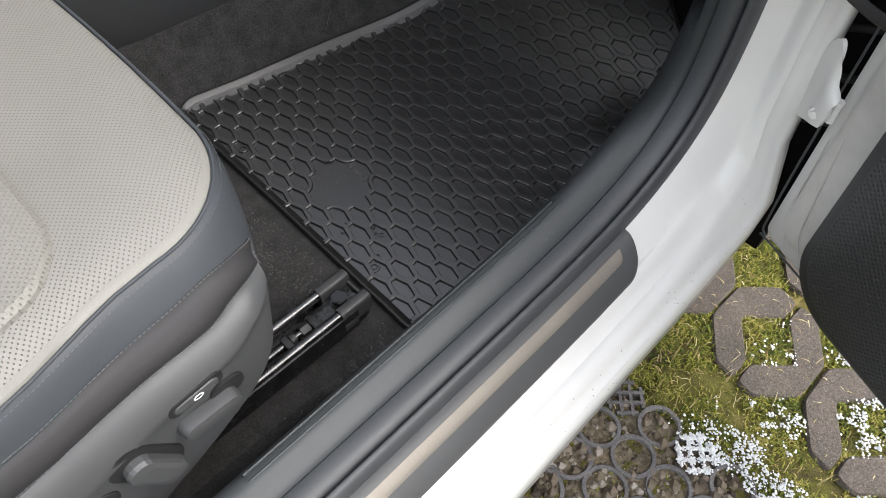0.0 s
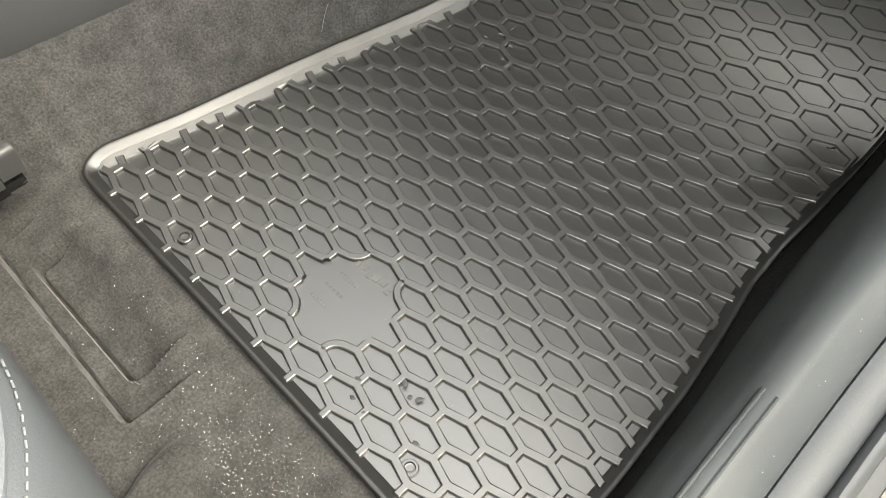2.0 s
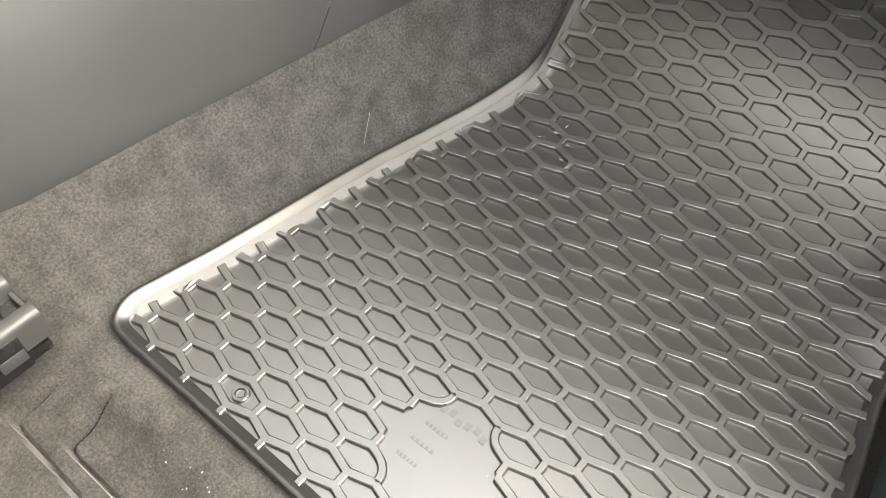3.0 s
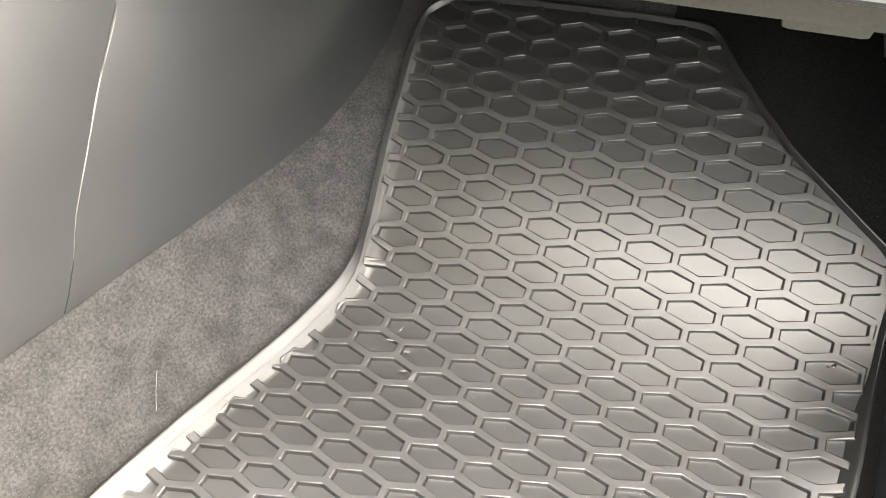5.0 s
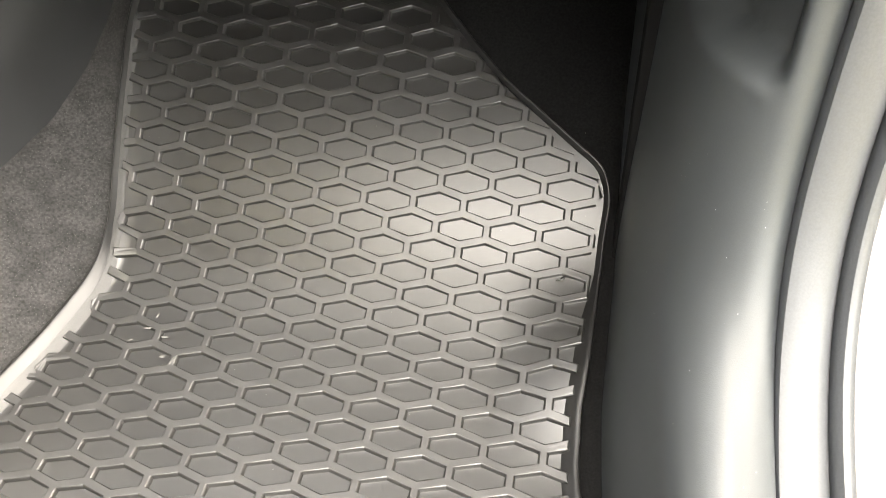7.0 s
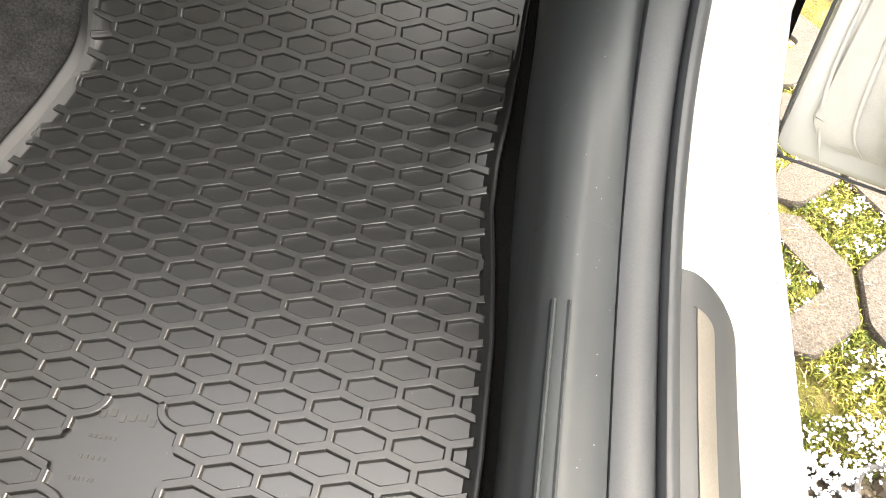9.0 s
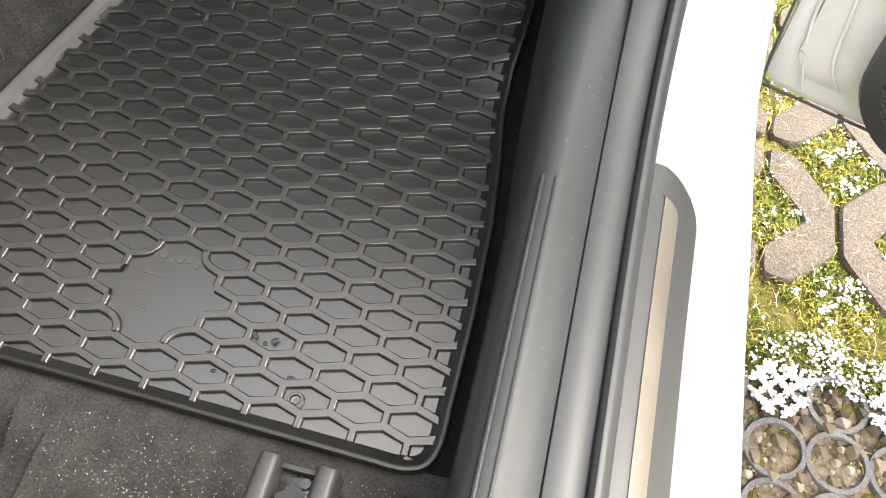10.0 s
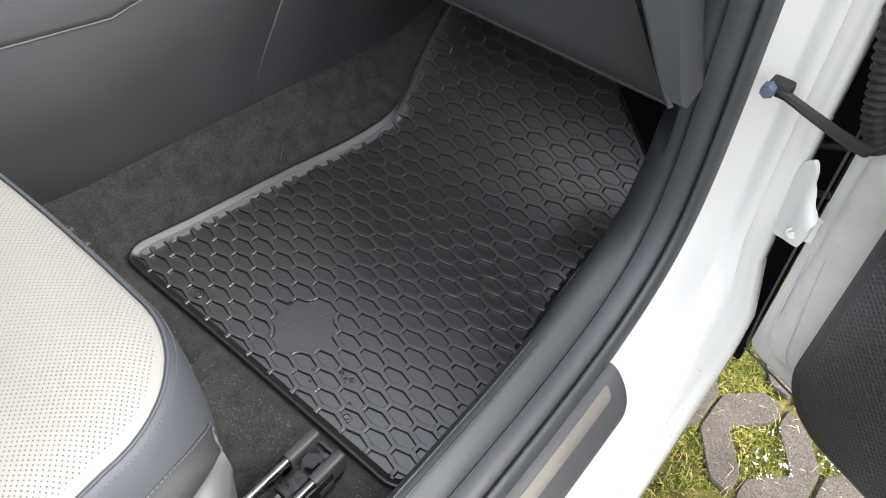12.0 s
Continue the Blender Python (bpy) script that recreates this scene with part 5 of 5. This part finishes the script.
def paver(i, j, sign, drop):
    """A chevron-shaped paver that wraps one corner of a cell, with worn edges."""
    c = lattice(i, j)
    inner, outer = 0.288, 0.672
    mid = (inner + outer) / 2
    cut, tip = inner - 0.03, 0.445
    outline = [(-inner, -inner), (cut, -inner), (tip, -mid), (cut, -outer), (-outer + 0.37, -outer), (-outer, -outer + 0.37), (-outer, cut), (-mid, tip), (-inner, cut)]
    pts = []
    for u, v in outline:
        wob = 0.012
        pts.append(c + P * (u * sign + rng.uniform(-wob, wob)) + Q * (v * sign + rng.uniform(-wob, wob)))
    for _ in range(2):
        soft = []
        for k, p in enumerate(pts):
            q = pts[(k + 1) % len(pts)]
            d = min(0.3, 0.005 / max(1e-6, (q - p).length))
            soft += [p.lerp(q, d), p.lerp(q, 1 - d)]
        pts = soft
    mid = sum(pts, Vector((0, 0))) / len(pts)
    z = GROUND - drop
    rows = [[(p.x, p.y, z - 0.06) for p in pts], [(p.x, p.y, z - 0.004) for p in pts]]
    g = bmesh.new()
    a = [g.verts.new((p.x, p.y, z - 0.06)) for p in pts]
    b = [g.verts.new((p.x, p.y, z - 0.004)) for p in pts]
    inset = [np.array((p.x, p.y)) for p in pts]
    area = sum(inset[k - 1][0] * inset[k][1] - inset[k][0] * inset[k - 1][1] for k in range(len(inset)))
    inset = ring_inset(inset if area > 0 else inset[::-1], 0.003)
    if area <= 0:
        inset = inset[::-1]
    t = [g.verts.new((p[0], p[1], z + 0.0012 * noise.noise((p[0] * 60, p[1] * 60, 2)))) for p in inset]
    m = len(pts)
    for k in range(m):
        q = (k + 1) % m
        g.faces.new((a[k], a[q], b[q], b[k])), g.faces.new((b[k], b[q], t[q], t[k]))
    g.faces.new(t)
    return g


rows = [[(0.14 + 1.25 * b / 60, -0.62 + (GRID_Y + 0.62) * a / 60, GROUND - 0.010 + 0.004 * noise.noise((b * 0.5, a * 0.5, 4)) - 0.01 * (a == 60)) for b in range(61)] for a in range(61)]
tagged(part("soil_bed", grid_mesh(rows), SOIL), "brown soil bed under the plastic grid", "soil", kind="structure")
pavement = thing("pavement", "grey concrete chevron pavers round square mossy cells", "pavement", kind="structure")
for i in range(-9, 10):
    for j in range(-9, 12):
        if (i + j) % 2 == 0:
            for sign in (1, -1):
                c = lattice(i, j) - (P + Q) * 0.5 * sign
                if 0.16 < c.x < 1.45 and GRID_Y + 0.06 < c.y < 1.35:
                    part("paver", paver(i, j, sign, rng.uniform(0, 0.004)), CONCRETE, pavement)


def scatter(name, count, area, shape, material_, label, category):
    """One mesh of many small pieces; shape(rng) gives points and faces."""
    vs, fs = [], []
    made = 0
    for _ in range(count * 4):
        if made >= count:
            break
        x, y = rng.uniform(0.26, 0.95), rng.uniform(-0.30, 0.88)
        w = area(x, y)
        if rng.random() >= w:
            continue
        made += 1
        p, f = shape(x, y)
        o = len(vs)
        vs += p
        fs += [tuple(o + q for q in face) for face in f]
    me = bpy.data.meshes.new(name)
    me.from_pydata(vs, [], fs)
    me.materials.append(material_)
    return tagged(new(name, me), label, category, kind="stuff")


def cell_depth(x, y):
    """How far inside a moss cell a place lies: 1 at the middle, 0 at the rim."""
    d = Vector((x, y)) - CELL0
    det = P.x * Q.y - P.y * Q.x
    u, v = (d.x * Q.y - d.y * Q.x) / det, (P.x * d.y - P.y * d.x) / det
    return 1 - max(abs(u - round(u)), abs(v - round(v))) / 0.36


def blade(x, y, high=0.014):
    a, b = rng.uniform(0, 6.28), rng.uniform(0, 6.28)
    h, w = high * rng.uniform(0.5, 1.5), rng.uniform(0.0006, 0.0013)
    lean = h * rng.uniform(0.5, 1.6)
    z = GROUND - 0.012
    dx, dy = math.cos(a), math.sin(a)
    ux, uy = -dy * w, dx * w
    return [(x - ux, y - uy, z), (x + ux, y + uy, z), (x + dx * lean * 0.4 + ux * 0.8, y + dy * lean * 0.4 + uy * 0.8, z + h * 0.75), (x + dx * lean * 0.4 - ux * 0.8, y + dy * lean * 0.4 - uy * 0.8, z + h * 0.75),
            (x + dx * lean, y + dy * lean, z + h * 0.9)], [(0, 1, 2, 3), (3, 2, 4)]


def lump(x, y, size, z):
    r = size * rng.uniform(0.5, 1.3)
    p = []
    for u, v, w in ((1, 0, 0), (0.5, 0.87, 0), (-0.5, 0.87, 0), (-1, 0, 0), (-0.5, -0.87, 0), (0.5, -0.87, 0)):
        k = rng.uniform(0.7, 1.2)
        p.append((x + u * r * k, y + v * r * k, z + rng.uniform(-0.2, 0.2) * r))
    for u, v in ((0.5, 0.3), (-0.5, 0.4), (-0.1, -0.55)):
        p.append((x + u * r, y + v * r, z + r * rng.uniform(0.6, 0.9)))
    return p, [(0, 1, 6), (1, 7, 6), (1, 2, 7), (2, 3, 7), (3, 8, 7), (3, 4, 8), (4, 5, 8), (5, 6, 8), (5, 0, 6), (6, 7, 8)]


def grass_area(x, y):
    v = noise.noise((x * 18, y * 18, 2))
    if y < GRID_Y - 0.01:
        return 0.12 if v > 0.3 else 0.005
    return (0.95 if v > -0.25 else 0.4) if y < GRID_Y + 0.05 or cell_depth(x, y) > 0.0 else 0.12


def snow_area(x, y):
    v = noise.noise((x * 34, y * 34, 8)) + 0.7 * noise.noise((x * 90, y * 90, 3))
    if y < GRID_Y - 0.02:
        return 0.0
    edge = ease((x - 0.37 - 0.05 * noise.noise((y * 10, 3, 3))) / 0.10)
    if y < GRID_Y + 0.035 + 0.03 * noise.noise((x * 12, 1, 5)):
        return edge if v > -0.25 else 0.1 * edge
    return (0.8 if v > 0.12 else 0.02) * ease((x - 0.39) / 0.06) * (1 if cell_depth(x, y) > 0.12 else 0.0)


RING_P, RING_0 = 0.0643, Vector((0.303, 0.217))


def grid_bars():
    """The bars of the lattice squares as (start, end, square's middle)."""
    out = []
    for i in range(0, 16, 2):
        c = RING_0 + Vector((RING_P * i, 0))
        for k in (-1.5, -0.5, 0.5, 1.5):
            for s in (1, -1):
                r = 0.030 if abs(k) < 1 else 0.017
                mid = Vector((k * 0.0118, -k * 0.0118 * s)) if s > 0 else Vector((k * 0.0118, k * 0.0118))
                d = Vector((1, s)).normalized()
                out.append((c + mid - d * r, c + mid + d * r, c))
    return out


def moss_tuft(x, y):
    return blade(x, y, 0.007)


scatter("grass_blades", 30000, grass_area, moss_tuft, GRASS, "short yellow-green moss and grass between the pavers", "grass")
scatter("straw_blades", 600, lambda x, y: 0.8 if y > GRID_Y - 0.01 and x < 0.45 else 0.25 if y > GRID_Y else 0.02, lambda x, y: blade(x, y, 0.013), STRAW, "dry straw blades in the moss", "dry grass")
scatter("gravel", 6500, lambda x, y: 1.0 if y < GRID_Y - 0.015 else 0.0, lambda x, y: lump(x, y, rng.choice((0.0014, 0.0018, 0.0025, 0.0035, 0.006, 0.0018, 0.0025, 0.0016, 0.009)), GROUND - 0.010), PEBBLE, "brown gravel pebbles inside the plastic grid", "gravel")
vs, fs = [], []
spots = []
for _ in range(46000):
    x, y = rng.uniform(0.33, 0.95), rng.uniform(0.16, 0.88)
    if rng.random() < snow_area(x, y):
        spots.append((x, y, GROUND - 0.004 + 0.006 * rng.random()))
for a, b, c in grid_bars():
    if c.x > 0.38:
        for _ in range(120):
            p = a.lerp(b, rng.random())
            spots.append((p.x + rng.gauss(0, 0.0017), p.y + rng.gauss(0, 0.0017), GROUND - 0.002 + 0.004 * rng.random()))
for x, y, z in spots:
    p, f = lump(x, y, 0.0019, z)
    o = len(vs)
    vs += p
    fs += [tuple(o + q for q in face) for face in f]
me = bpy.data.meshes.new("hail_snow")
me.from_pydata(vs, [], fs)
me.materials.append(SNOW)
tagged(new("hail_snow", me), "grainy white hail on moss and plastic grid", "snow", kind="stuff")

grid_thing = thing("grass_grid", "grey recycled plastic ground grid of rings and lattice, partly under hail", "ground grid")
for i in range(-2, 16):
    for j in range(12):
        if j == 0 and i % 2 == 0:
            continue
        cx, cy = RING_0.x + RING_P * i, RING_0.y - 0.0665 * j
        rows = []
        for r, z in ((0.0275, -0.03), (0.0275, -0.001), (0.0282, 0.0), (0.0332, 0.0), (0.0339, -0.001), (0.0339, -0.03)):
            rows.append([(cx + r * math.cos(a), cy + r * math.sin(a), GROUND - 0.004 + 0.0003 * (i % 2) + 0.0006 * (j % 2) + z) for a in [2 * math.pi * k / 32 for k in range(32)]])
        part("ring", grid_mesh(rows, closed=True), GRID_PLASTIC, grid_thing)
bars = grid_bars()
for n0 in range(0, len(bars), 8):
    bm = bmesh.new()
    for a, b, c in bars[n0:n0 + 8]:
        d = (b - a).normalized()
        w = Vector((-d.y, d.x)) * 0.0024
        q = [bm.verts.new((p.x, p.y, z)) for z in (GROUND - 0.03, GROUND - 0.003 + 0.0005 * (d.y > 0)) for p in (a - w, b - w, b + w, a + w)]
        for f in ((4, 5, 6, 7), (0, 1, 5, 4), (1, 2, 6, 5), (2, 3, 7, 6), (3, 0, 4, 7)):
            bm.faces.new([q[m] for m in f])
    part("lattice_square", bm, GRID_PLASTIC, grid_thing, smooth=False)
